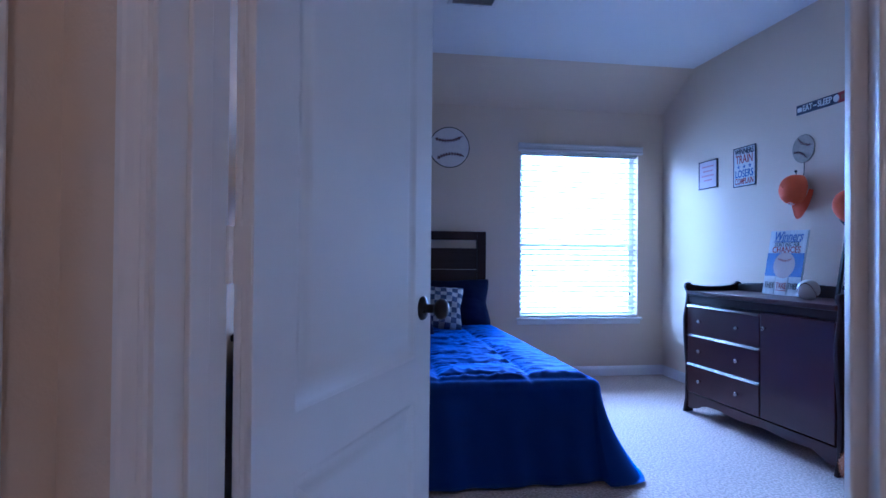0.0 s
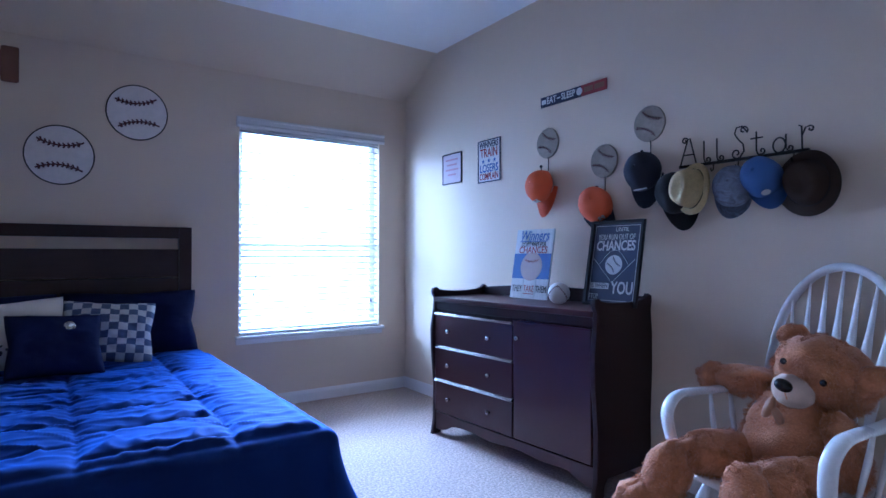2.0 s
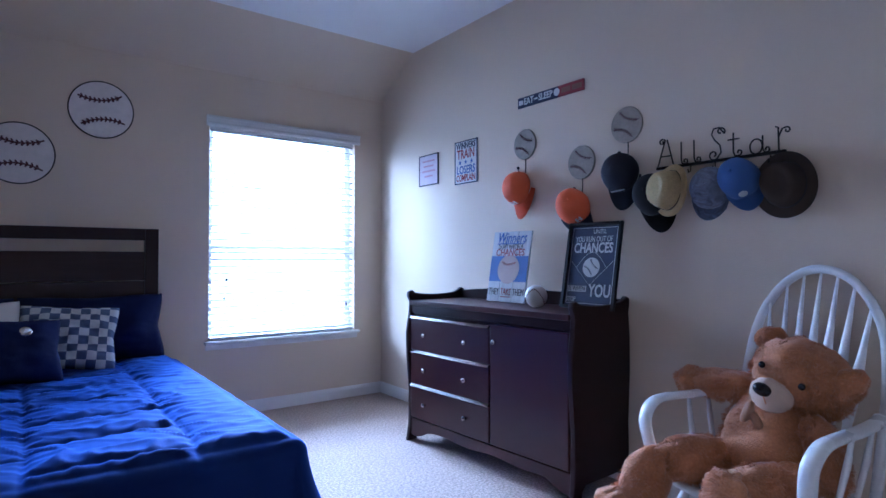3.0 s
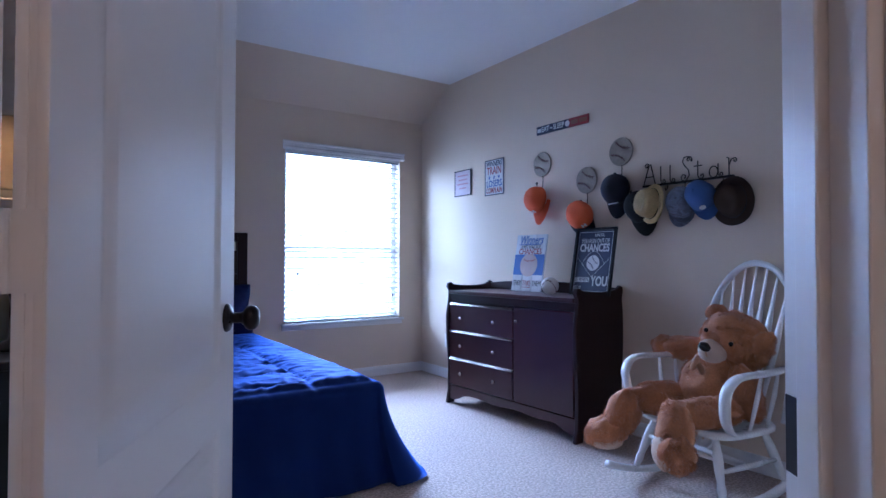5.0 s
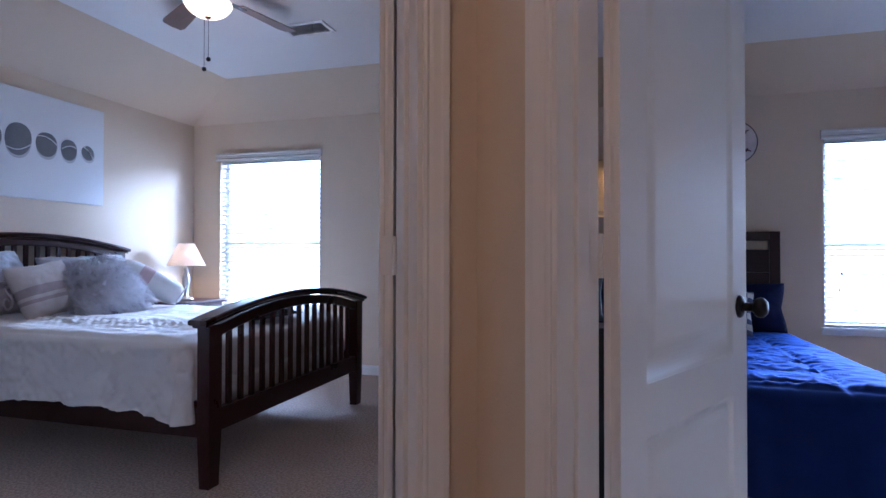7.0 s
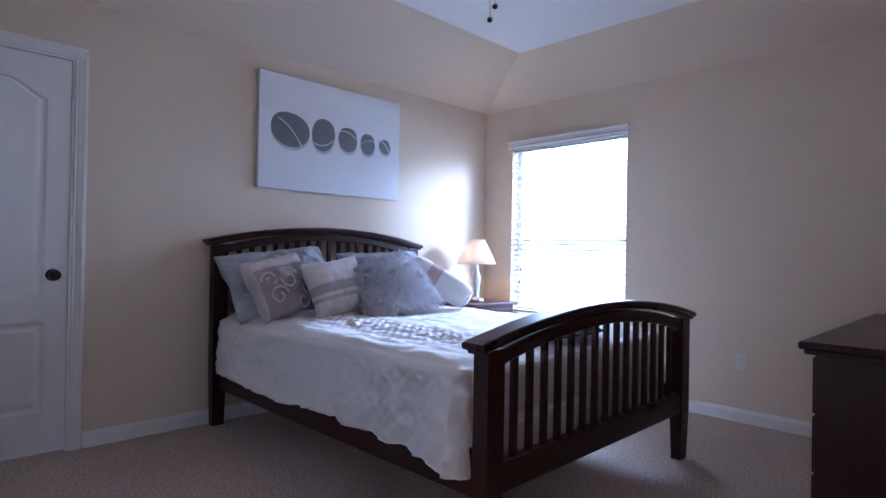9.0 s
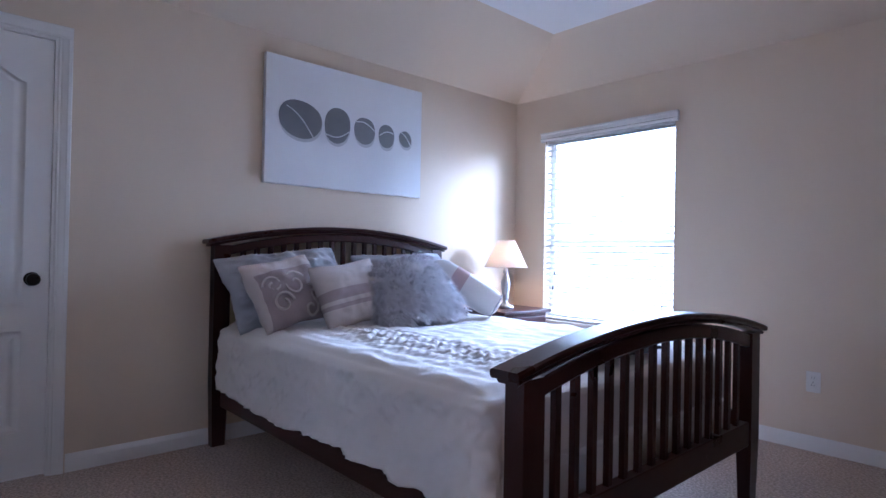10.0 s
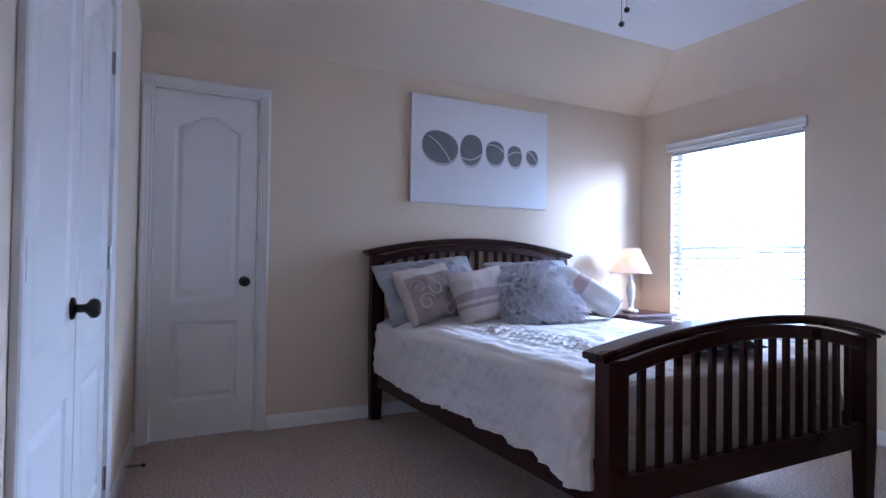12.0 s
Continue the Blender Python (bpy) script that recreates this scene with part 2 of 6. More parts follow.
def strip(name, p0, p1, height, depth, z=0.0, holes=(), mat=None, label="white painted baseboard"):
    """A baseboard with an eased top along a wall's room side."""
    p0, p1 = Vector(p0), Vector(p1)
    length = (p1 - p0).length
    ang = math.degrees(math.atan2(p1.y - p0.y, p1.x - p0.x))
    bm = bmesh.new()
    at = 0.0
    spans = []
    for a, b in sorted(holes):
        spans.append((at, a))
        at = b
    spans.append((at, length))
    for a, b in spans:
        if b - a < 0.01:
            continue
        prof = [(0, 0), (depth, 0), (depth, height * 0.72), (depth * 0.75, height * 0.86), (depth * 0.4, height), (0, height)]
        ends = [[bm.verts.new((s, y, z + h)) for y, h in prof] for s in (a, b)]
        for i in range(len(prof)):
            k = (i + 1) % len(prof)
            bm.faces.new((ends[0][i], ends[0][k], ends[1][k], ends[1][i]))
        bm.faces.new(ends[0])
        bm.faces.new(ends[1])
    ob = part(name, bm, mat or TRIM)
    ob.matrix_basis = pose(p0.x, p0.y, 0, 0, 0, ang)
    return tagged(ob, label, "baseboard", kind="structure")


bm = bmesh.new()
box(bm, -4.9, 3.9, -3.6, 5.5, -0.1, 0.0)
FLOOR = tagged(part("floor", bm, CARPET), "beige cut-pile carpet wall to wall", "carpet", kind="structure")
bm = bmesh.new()
box(bm, -60, 60, -60, 60, -0.35, -0.3)
GROUND = material("lawn_and_soil", (0.10, 0.12, 0.06), 0.95, vary=0.4, scale=1.5)
tagged(part("ground", bm, GROUND), "grassy ground outside the house", "ground", kind="structure")

# window openings: x0, x1, z0, z1
W1, W2 = (1.650, 2.746, 0.520, 2.006), (-3.612, -2.525, 0.560, 2.020)
u1 = (R1 - J1).normalized()
u2 = (L2 - J2).normalized()
S1 = J1 - u1 * 0.33
E1 = R1 + u1 * 0.075
CL4 = (0.86, 1.60)      # closet door of room 1, along the wall's y
CL3 = (0.880, 1.485)    # closet door of room 2
DBL = (1.078, 2.292)    # double closet doors of room 2, from the corner along the near wall
wall("wall_room_1_far", (RX, FY1), (DIV1, FY1), 0.16, 2.75, [(RX - W1[1], RX - W1[0], W1[2], W1[3])])
wall("wall_room_1_side", (RX, E1.y - 0.115), (RX, FY1 + 0.16), 0.12, 2.75, [(CL4[0] - E1.y + 0.115, CL4[1] - E1.y + 0.115, 0, DOOR_TOP)])
wall("wall_room_1_near", E1, (RX, E1.y), 0.115, 2.75)
wall("wall_room_1_entry", S1, E1, THICK, 2.75, [(0.33, 0.33 + (R1 - J1).length, 0, DOOR_TOP)])
bm = bmesh.new()
box(bm, DIV2, DIV1, 1.25, 5.3, 0, 2.75)
tagged(part("wall_divider", bm, WALL), "painted beige drywall wall between bedrooms", "wall", kind="structure")
wall("wall_room_2_far", (DIV2, FY2), (LX, FY2), 0.16, 2.75, [(DIV2 - W2[1], DIV2 - W2[0], W2[2], W2[3])])
wall("wall_room_2_side", (LX, FY2 + 0.16), (LX, NEAR - 0.115), 0.12, 2.75, [(FY2 + 0.16 - CL3[1], FY2 + 0.16 - CL3[0], 0, DOOR_TOP)])
E2 = L2 + u2 * 0.06
N0 = Vector((LX, NEAR))
NDIR = (E2 - N0).normalized()
NANG = math.degrees(math.atan2(NDIR.y, NDIR.x))
wall("wall_room_2_near", N0, E2, 0.115, 2.75, [(DBL[0], DBL[1], 0, DOOR_TOP)])
S2 = J2 - u2 * 0.13
wall("wall_room_2_entry", E2, S2, THICK, 2.75, [(0.06, 0.06 + (L2 - J2).length, 0, DOOR_TOP)])
HR, HL = 0.74, -1.02
wall("wall_hall_right", (HR, -3.2), (HR, E1.y - 0.05), 0.115, 2.75)
wall("wall_hall_left", (HL, E2.y - 0.02), (HL, -3.2), 0.115, 2.75)
wall("wall_hall_back", (HL - 0.1, -3.2), (HR + 0.1, -3.2), 0.115, 2.75)
# closet backs
wall("wall_closet_room_1", (RX + 0.75, 0.8), (RX + 0.75, 2.1), 0.1, 2.6)
wall("wall_closet_room_2", (LX - 0.75, 1.8), (LX - 0.75, 0.5), 0.1, 2.6)

bm = bmesh.new()
box(bm, DIV1 - 0.06, 3.9, -3.5, FY1 + 0.3, FLAT + 0.14, FLAT + 0.2)
box(bm, -4.9, DIV1 - 0.06, -3.5, FY1 + 0.3, FLAT + 0.14, FLAT + 0.2)
tagged(part("roof_deck", bm, CEIL), "plain roof deck above the ceilings", "roof", kind="structure")
S1Y = 4.63           # where the flat part of room 1's ceiling ends
S2X, S2Y = -3.185, 4.275


def sheet(name, faces, mat, label, category="ceiling"):
    """Faces lifted to a thin solid."""
    bm = bmesh.new()
    for pts in faces:
        lo = [bm.verts.new(p) for p in pts]
        hi = [bm.verts.new((p[0], p[1], p[2] + 0.04)) for p in pts]
        bm.faces.new(lo)
        bm.faces.new(hi)
        for i in range(len(pts)):
            k = (i + 1) % len(pts)
            bm.faces.new((lo[i], lo[k], hi[k], hi[i]))
    return tagged(part(name, bm, mat), label, category, kind="structure")


sheet("ceiling_room_1", [[(DIV1, E1.y - 0.1, FLAT), (RX, E1.y - 0.1, FLAT), (RX, S1Y, FLAT), (DIV1, S1Y, FLAT)]], CEIL, "flat white textured ceiling")
sheet("ceiling_slope_room_1", [[(DIV1, S1Y, FLAT), (RX, S1Y, FLAT), (RX, FY1, PLATE_Z), (DIV1, FY1, PLATE_Z)]], WALL, "beige sloped ceiling band over the window wall")
sheet("ceiling_room_2", [[(S2X, E2.y - 0.1, FLAT), (DIV2, E2.y - 0.1, FLAT), (DIV2, S2Y, FLAT), (S2X, S2Y, FLAT)]], CEIL, "flat white textured ceiling")
sheet("ceiling_slope_room_2", [[(S2X, S2Y, FLAT), (DIV2, S2Y, FLAT), (DIV2, FY2, PLATE_Z), (LX, FY2, PLATE_Z)],
                               [(S2X, E2.y - 0.1, FLAT), (S2X, S2Y, FLAT), (LX, FY2, PLATE_Z), (LX, E2.y - 0.1, PLATE_Z)]], WALL, "beige sloped ceiling bands along two walls")
sheet("ceiling_hall", [[(HL, -3.2, 2.62), (HR, -3.2, 2.62), (HR, 1.3, 2.62), (HL, 1.3, 2.62)]], CEIL, "flat white textured hall ceiling")

BH = 0.085
strip("baseboard_room_1_far", (RX, FY1), (DIV1, FY1), BH, 0.014)
strip("baseboard_room_1_side", (RX, E1.y), (RX, FY1), BH, 0.014, holes=[(CL4[0] - E1.y - 0.06, CL4[1] - E1.y + 0.06)])
strip("baseboard_room_2_far", (DIV2, FY2), (LX, FY2), BH, 0.014)
strip("baseboard_room_2_side", (LX, FY2), (LX, NEAR), BH, 0.014, holes=[(FY2 - CL3[1] - 0.06, FY2 - CL3[0] + 0.06)])
strip("baseboard_room_2_near", N0, E2, BH, 0.014, holes=[(DBL[0] - 0.06, DBL[1] + 0.06)])
strip("baseboard_room_1_divider", (DIV1, FY1), (DIV1, 1.42), BH, 0.014)
strip("baseboard_room_2_divider", (DIV2, 1.30), (DIV2, FY2), BH, 0.014)

# ---- door frames and doors ----


def casing_bar(bm, length, width=0.058, m=None):
    """A moulded casing bar along +z, its inner edge at x = 0, proud towards -y."""
    prof = [(0, 0), (0, -0.008), (0.006, -0.011), (0.012, -0.009), (0.020, -0.012), (0.036, -0.015), (0.042, -0.018), (width - 0.004, -0.018), (width, -0.014), (width, 0)]
    ends = [[bm.verts.new(m @ Vector((x, y, z))) for x, y in prof] for z in (0, length)]
    for i in range(len(prof)):
        k = (i + 1) % len(prof)
        bm.faces.new((ends[0][i], ends[0][k], ends[1][k], ends[1][i]))
    bm.faces.new(ends[0])
    bm.faces.new(ends[1])


def door_frame(name, a, b, thick, top, front=True, rear=True, stop=None, label="white painted door frame with moulded casing"):
    """Jambs, head, stops and casings of an opening from a to b on the wall's room side; y = 0 is the room side, -thick the other."""
    a, b = Vector(a), Vector(b)
    w = (b - a).length
    ang = math.degrees(math.atan2(b.y - a.y, b.x - a.x))
    root = thing(name, a.x, a.y, 0, ang, label, "door frame", kind="structure")
    j = 0.017
    part("jamb", slab(-0.001, j, -thick - 0.002, 0.002, 0, top, 0.0015), TRIM, root)
    part("jamb", slab(w - j, w + 0.001, -thick - 0.002, 0.002, 0, top, 0.0015), TRIM, root)
    part("head_jamb", slab(j, w - j, -thick - 0.002, 0.002, top - j, top + 0.001, 0.0015), TRIM, root)
    if stop is not None:
        part("door_stop", slab(j - 0.001, j + 0.011, stop - 0.034, stop, 0, top - j, 0.002), TRIM, root)
        part("door_stop", slab(w - j - 0.011, w - j + 0.001, stop - 0.034, stop, 0, top - j, 0.002), TRIM, root)
        part("door_stop", slab(j, w - j, stop - 0.034, stop, top - j - 0.011, top - j, 0.002), TRIM, root)
    for on, y, s in ((rear, -thick - 0.001, 1), (front, 0.001, -1)):
        if not on:
            continue
        flip = Matrix.Diagonal((1, s, 1, 1))
        for m, n in ((Matrix.Translation((0.005, y, 0)) @ Matrix.Diagonal((-1, s, 1, 1)), top - 0.005),
                     (Matrix.Translation((w - 0.005, y, 0)) @ flip, top - 0.005),
                     (Matrix.Translation((-0.053, y, top - 0.005)) @ pose(0, 0, 0, 0, 90, 0) @ Matrix.Diagonal((-1, s, 1, 1)), w + 0.106)):
            bm = bmesh.new()
            casing_bar(bm, n, m=m)
            part("casing", bm, TRIM, root)
    return root, w


def arch_outline(x0, x1, z0, z1, rise, n=14):
    """A panel whose top has a raised, flattened ogee arch."""
    pts = [(x0, z0), (x1, z0), (x1, z1)]
    for i in range(1, n):
        t = i / n
        k = math.sin(math.pi * t) ** 2
        k = k ** 0.75
        pts.append((x1 + (x0 - x1) * t, z1 + rise * k))
    pts.append((x0, z1))
    return pts


def inset(pts, d):
    cx, cz = sum(p[0] for p in pts) / len(pts), sum(p[1] for p in pts) / len(pts)
    xs, zs = [p[0] for p in pts], [p[1] for p in pts]
    w, h = (max(xs) - min(xs)) / 2, (max(zs) - min(zs)) / 2
    return [(cx + (x - cx) * (w - d) / w, cz + (z - cz) * (h - d) / h) for x, z in pts]


MOULD = [(-0.001, 0.0004), (0.002, 0.0014), (0.005, 0.0042), (0.009, 0.0074), (0.014, 0.0098), (0.019, 0.0110), (0.024, 0.0108), (0.029, 0.0092), (0.038, 0.0046), (0.045, 0.0022), (0.050, 0.0016)]


def moulded_panel(outline, y, out):
    """An ogee sticking round a raised field, set into a door's face at y that looks towards out."""
    bm = bmesh.new()
    rings = [[bm.verts.new((px, y - out * depth, pz)) for px, pz in inset(outline, d)] for d, depth in MOULD]
    n = len(outline)
    for a, b in zip(rings, rings[1:]):
        for i in range(n):
            bm.faces.new((a[i], a[(i + 1) % n], b[(i + 1) % n], b[i])).smooth = n > 8
    bm.faces.new(rings[-1])
    return bm


KNOB = [(0.0001, 0.072), (0.018, 0.071), (0.026, 0.064), (0.0285, 0.055), (0.026, 0.046), (0.017, 0.039), (0.012, 0.033), (0.012, 0.014), (0.020, 0.011), (0.029, 0.008), (0.032, 0.003), (0.032, 0.0)]


def door_leaf(name, root_m, w, h, knob=True, hinges=(0.20, 1.045, 1.80), hinge_side=1, label="", both=True, parent=None, knob_x=None, hinge_mat=None):
    """A moulded two-panel door with an arched upper panel: hinge edge at x = 0, leaf along +x, faces at y = 0 and -0.035."""
    root = new(name)
    root.matrix_basis = root_m
    tagged(root, label or "white two-panel door with arched upper panel", "door")
    if "door_" in name:
        tagged(root, kind="structure")
    s = 0.115 if w > 0.7 else 0.10
    upper = arch_outline(s, w - s, 0.780, h - 0.215, 0.085)
    lower = rect(s, w - s, 0.21, 0.668)
    part("core", slab(0.002, w - 0.002, -0.0225, -0.0125, 0.002, h - 0.002, 0), DOOR, root)
    for y, out in ((0.0, 1), (-0.0217, -1)):
        me = plate([rect(0, w, 0, h), upper, lower], 0.0133, 0.0008, resolution=1)
        me.transform(Matrix.Translation((0, y, 0)))
        link_mesh("stiles_and_rails", me, DOOR, root)
        for pan in (upper, lower):
            part("panel", moulded_panel(pan, 0.0 if out > 0 else -0.035, out), DOOR, root)
    kx = knob_x if knob_x is not None else w - 0.065
    if knob:
        for rot, y in ((-90, 0.0), (90, -0.035)):
            part("door_knob", lathe(KNOB, 24, Matrix.Translation((kx, y, 0.905)) @ pose(0, 0, 0, rot, 0, 0)), BRONZE, root, "dark bronze door knob", True)
        part("latch_plate", slab(w - 0.0005, w + 0.001, -0.029, -0.006, 0.877, 0.933, 0), BRONZE, root)
    for z in hinges:
        hg = part("hinge", lathe([(0.0065, z - 0.044), (0.0065, z + 0.044)], 10, Matrix.Translation((-0.004, 0.0065 if hinge_side > 0 else -0.0415, 0))), hinge_mat or TRIM, root)
        yy = 0.0065 if hinge_side > 0 else -0.0415
        part("hinge_leaf", slab(-0.0018, 0.0001, min(-0.032, yy), max(-0.003, yy), z - 0.044, z + 0.044, 0), hinge_mat or TRIM, root)
    return root


OPEN = 100
f1, w1 = door_frame("door_frame_1", J1, R1, THICK, DOOR_TOP, stop=-0.037)
part("strike_plate", slab(w1 - 0.0185, w1 - 0.0165, -0.034, -0.002, 0.855, 0.925, 0), BRONZE, f1, "dark bronze strike plate")
a1 = math.degrees(math.atan2(u1.y, u1.x))
# the leaf turns about the pin on the room side of the hinge jamb
m1 = pose(J1.x, J1.y, 0.012, 0, 0, a1) @ Matrix.Translation((0.018, 0.004, 0)) @ pose(0, 0, 0, 0, 0, OPEN) @ Matrix.Translation((0.004, -0.006, 0))
door_leaf("door_1", m1, w1 - 0.04, 2.012, label="white two-panel bedroom door standing open into the room")
f2, w2 = door_frame("door_frame_2", L2, J2, THICK, DOOR_TOP, stop=-0.037)
part("strike_plate", slab(0.0165, 0.0185, -0.034, -0.002, 0.855, 0.925, 0), BRONZE, f2, "dark bronze strike plate")
a2 = math.degrees(math.atan2(u2.y, u2.x))
m2 = pose(J2.x, J2.y, 0.012, 0, 0, a2) @ Matrix.Translation((0.018, -0.004, 0)) @ pose(0, 0, 0, 0, 0, -131) @ Matrix.Translation((0.004, 0.041, 0))
door_leaf("door_2", m2, w2 - 0.04, 2.012, hinge_side=-1, label="white two-panel bedroom door standing open beside the wall")

# closet doors, closed
f3, w3 = door_frame("door_frame_3", (LX, CL3[1]), (LX, CL3[0]), 0.12, DOOR_TOP, rear=False)
door_leaf("door_3", pose(LX - 0.004, CL3[0] + 0.02, 0.012, 0, 0, 90), w3 - 0.04, 2.015, hinge_side=-1, label="closed white two-panel closet door with dark knob") .matrix_basis = pose(LX - 0.036, CL3[0] + 0.02, 0.012, 0, 0, 90)
f4, w4 = door_frame("door_frame_4", (RX, CL4[0]), (RX, CL4[1]), 0.12, DOOR_TOP, rear=False)
door_leaf("door_4", pose(RX + 0.004, CL4[0] + 0.02, 0.012, 0, 0, 90), w4 - 0.04, 2.015, hinge_side=1, label="closed white two-panel closet door with dark knob")
D0, D1 = N0 + NDIR * DBL[0], N0 + NDIR * DBL[1]
f5, w5 = door_frame("door_frame_5", D0, D1, 0.115, DOOR_TOP, rear=False)
half = w5 / 2
door_leaf("door_5", pose(D0.x, D0.y, 0.012, 0, 0, NANG) @ Matrix.Translation((0.02, -0.003, 0)), half - 0.023, 2.015, knob=False, hinge_mat=PULLM, label="closed white double closet door leaf")
door_leaf("door_6", pose(D1.x, D1.y, 0.012, 0, 0, NANG + 180) @ Matrix.Translation((0.02, 0.039, 0)), half - 0.023, 2.015, hinge_side=-1, hinge_mat=PULLM, label="closed white double closet door leaf with dark knob")

# ---- windows ----


def window(name, w, y, label):
    """A sash window with sill, apron, horizontal blind and valance, in an opening of a wall whose room side is at y."""
    x0, x1, z0, z1 = w
    root = thing(name, (x0 + x1) / 2, y, 0, 0, label, "window", kind="structure")
    h = (x1 - x0) / 2
    frame_ = part("window_frame", slab(-h, -h + 0.045, 0.085, 0.15, z0, z1, 0.003), WHITE, root)
    part("window_frame", slab(h - 0.045, h, 0.085, 0.15, z0, z1, 0.003), WHITE, root)
    part("window_frame", slab(-h + 0.045, h - 0.045, 0.085, 0.15, z1 - 0.045, z1, 0.003), WHITE, root)
    part("window_frame", slab(-h + 0.045, h - 0.045, 0.085, 0.15, z0, z0 + 0.045, 0.003), WHITE, root)
    mid = z0 + (z1 - z0) * 0.52 - 0.13
    part("meeting_rail", slab(-h + 0.04, h - 0.04, 0.092, 0.128, mid - 0.022, mid + 0.022, 0.003), WHITE, root)
    for a, b, yy in ((z0 + 0.04, mid - 0.02, 0.105), (mid + 0.02, z1 - 0.04, 0.122)):
        pane = part("pane", slab(-h + 0.04, h - 0.04, yy, yy + 0.004, a, b, 0), GLASS, root, "clear glass pane")
        pane.visible_shadow = False
    part("window_sill", slab(-h - 0.028, h + 0.030, -0.045, 0.085, z0 - 0.022, z0, 0.006, 3), TRIM, root)
    part("apron", slab(-h - 0.022, h + 0.022, -0.014, -0.001, z0 - 0.060, z0 - 0.022, 0.003), TRIM, root)
    # blind
    blind = thing("window_blind", (x0 + x1) / 2, y, 0, 0, "white horizontal slat blind with moulded valance, slats open", "blind")
    bm = bmesh.new()
    prof = [(-0.034, 0.0), (-0.040, 0.012), (-0.040, 0.020), (-0.034, 0.026), (-0.034, 0.050), (-0.043, 0.060), (-0.043, 0.070), (-0.012, 0.070), (-0.012, 0.0)]
    top = z1 - 0.032
    ends = [[bm.verts.new((x, yy, top + z)) for yy, z in prof] for x in (-h - 0.024, h + 0.030)]
    for i in range(len(prof)):
        k = (i + 1) % len(prof)
        bm.faces.new((ends[0][i], ends[0][k], ends[1][k], ends[1][i]))
    bm.faces.new(ends[0])
    bm.faces.new(ends[1])
    part("valance", bm, BLIND, blind)
    part("head_rail", slab(-h + 0.008, h - 0.008, 0.003, 0.055, z1 - 0.045, z1 - 0.002, 0.002), BLIND, blind)
    part("bottom_rail", slab(-h + 0.010, h - 0.010, 0.004, 0.054, z0 + 0.004, z0 + 0.022, 0.003), BLIND, blind)
    me = bpy.data.meshes.new("slat")
    bm = bmesh.new()
    n, half_w = 5, 0.025
    rows = []
    for x in (-h + 0.010, h - 0.010):
        up = [bm.verts.new((x, -half_w + 2 * half_w * i / (n - 1), 0.0045 * (1 - (2 * i / (n - 1) - 1) ** 2) + 0.0014)) for i in range(n)]
        dn = [bm.verts.new((v.co.x, v.co.y, v.co.z - 0.0028)) for v in up]
        rows.append(up + dn[::-1])
    for i in range(2 * n):
        k = (i + 1) % (2 * n)
        bm.faces.new((rows[0][i], rows[0][k], rows[1][k], rows[1][i]))
    bm.faces.new(rows[0])
    bm.faces.new(rows[1])
    bmesh.ops.recalc_face_normals(bm, faces=bm.faces)
    bm.to_mesh(me)
    bm.free()
    me.materials.append(BLIND)
    count = int((z1 - z0 - 0.075) / 0.0445)
    for i in range(count):
        ob = new("slat", me)
        ob.parent = blind
        ob.matrix_basis = pose(random.uniform(-0.001, 0.001), 0.029, z0 + 0.045 + i * (z1 - z0 - 0.10) / (count - 1), 19 + random.uniform(-1.5, 1.5), 0, 0)
    for x in (-h + 0.13, h - 0.13):
        for yy in (0.005, 0.054):
            part("ladder_cord", tube([(x, yy, z0 + 0.01), (x, yy, z1 - 0.03)], 0.0009, 5), BLIND, blind)
    for x, z in ((-h + 0.115, 0.95), (-h + 0.10, 0.83), (h - 0.075, 0.74)):
        part("lift_cord", tube([(x, -0.006, z), (x, -0.004, z1 - 0.05)], 0.0009, 5), BLIND, blind)
        part("cord_tassel", lathe([(0.002, 0.034), (0.0045, 0.026), (0.007, 0.004), (0.005, 0.0)], 10, Matrix.Translation((x, -0.006, z - 0.03))), BLACK, blind, "dark cord tassel", True)
    return root


window("window_1", W1, FY1, "bright white sash window with sill behind a slatted blind")
window("window_2", W2, FY2, "bright white sash window with sill behind a slatted blind")

# ---- cloth and pillow helpers ----


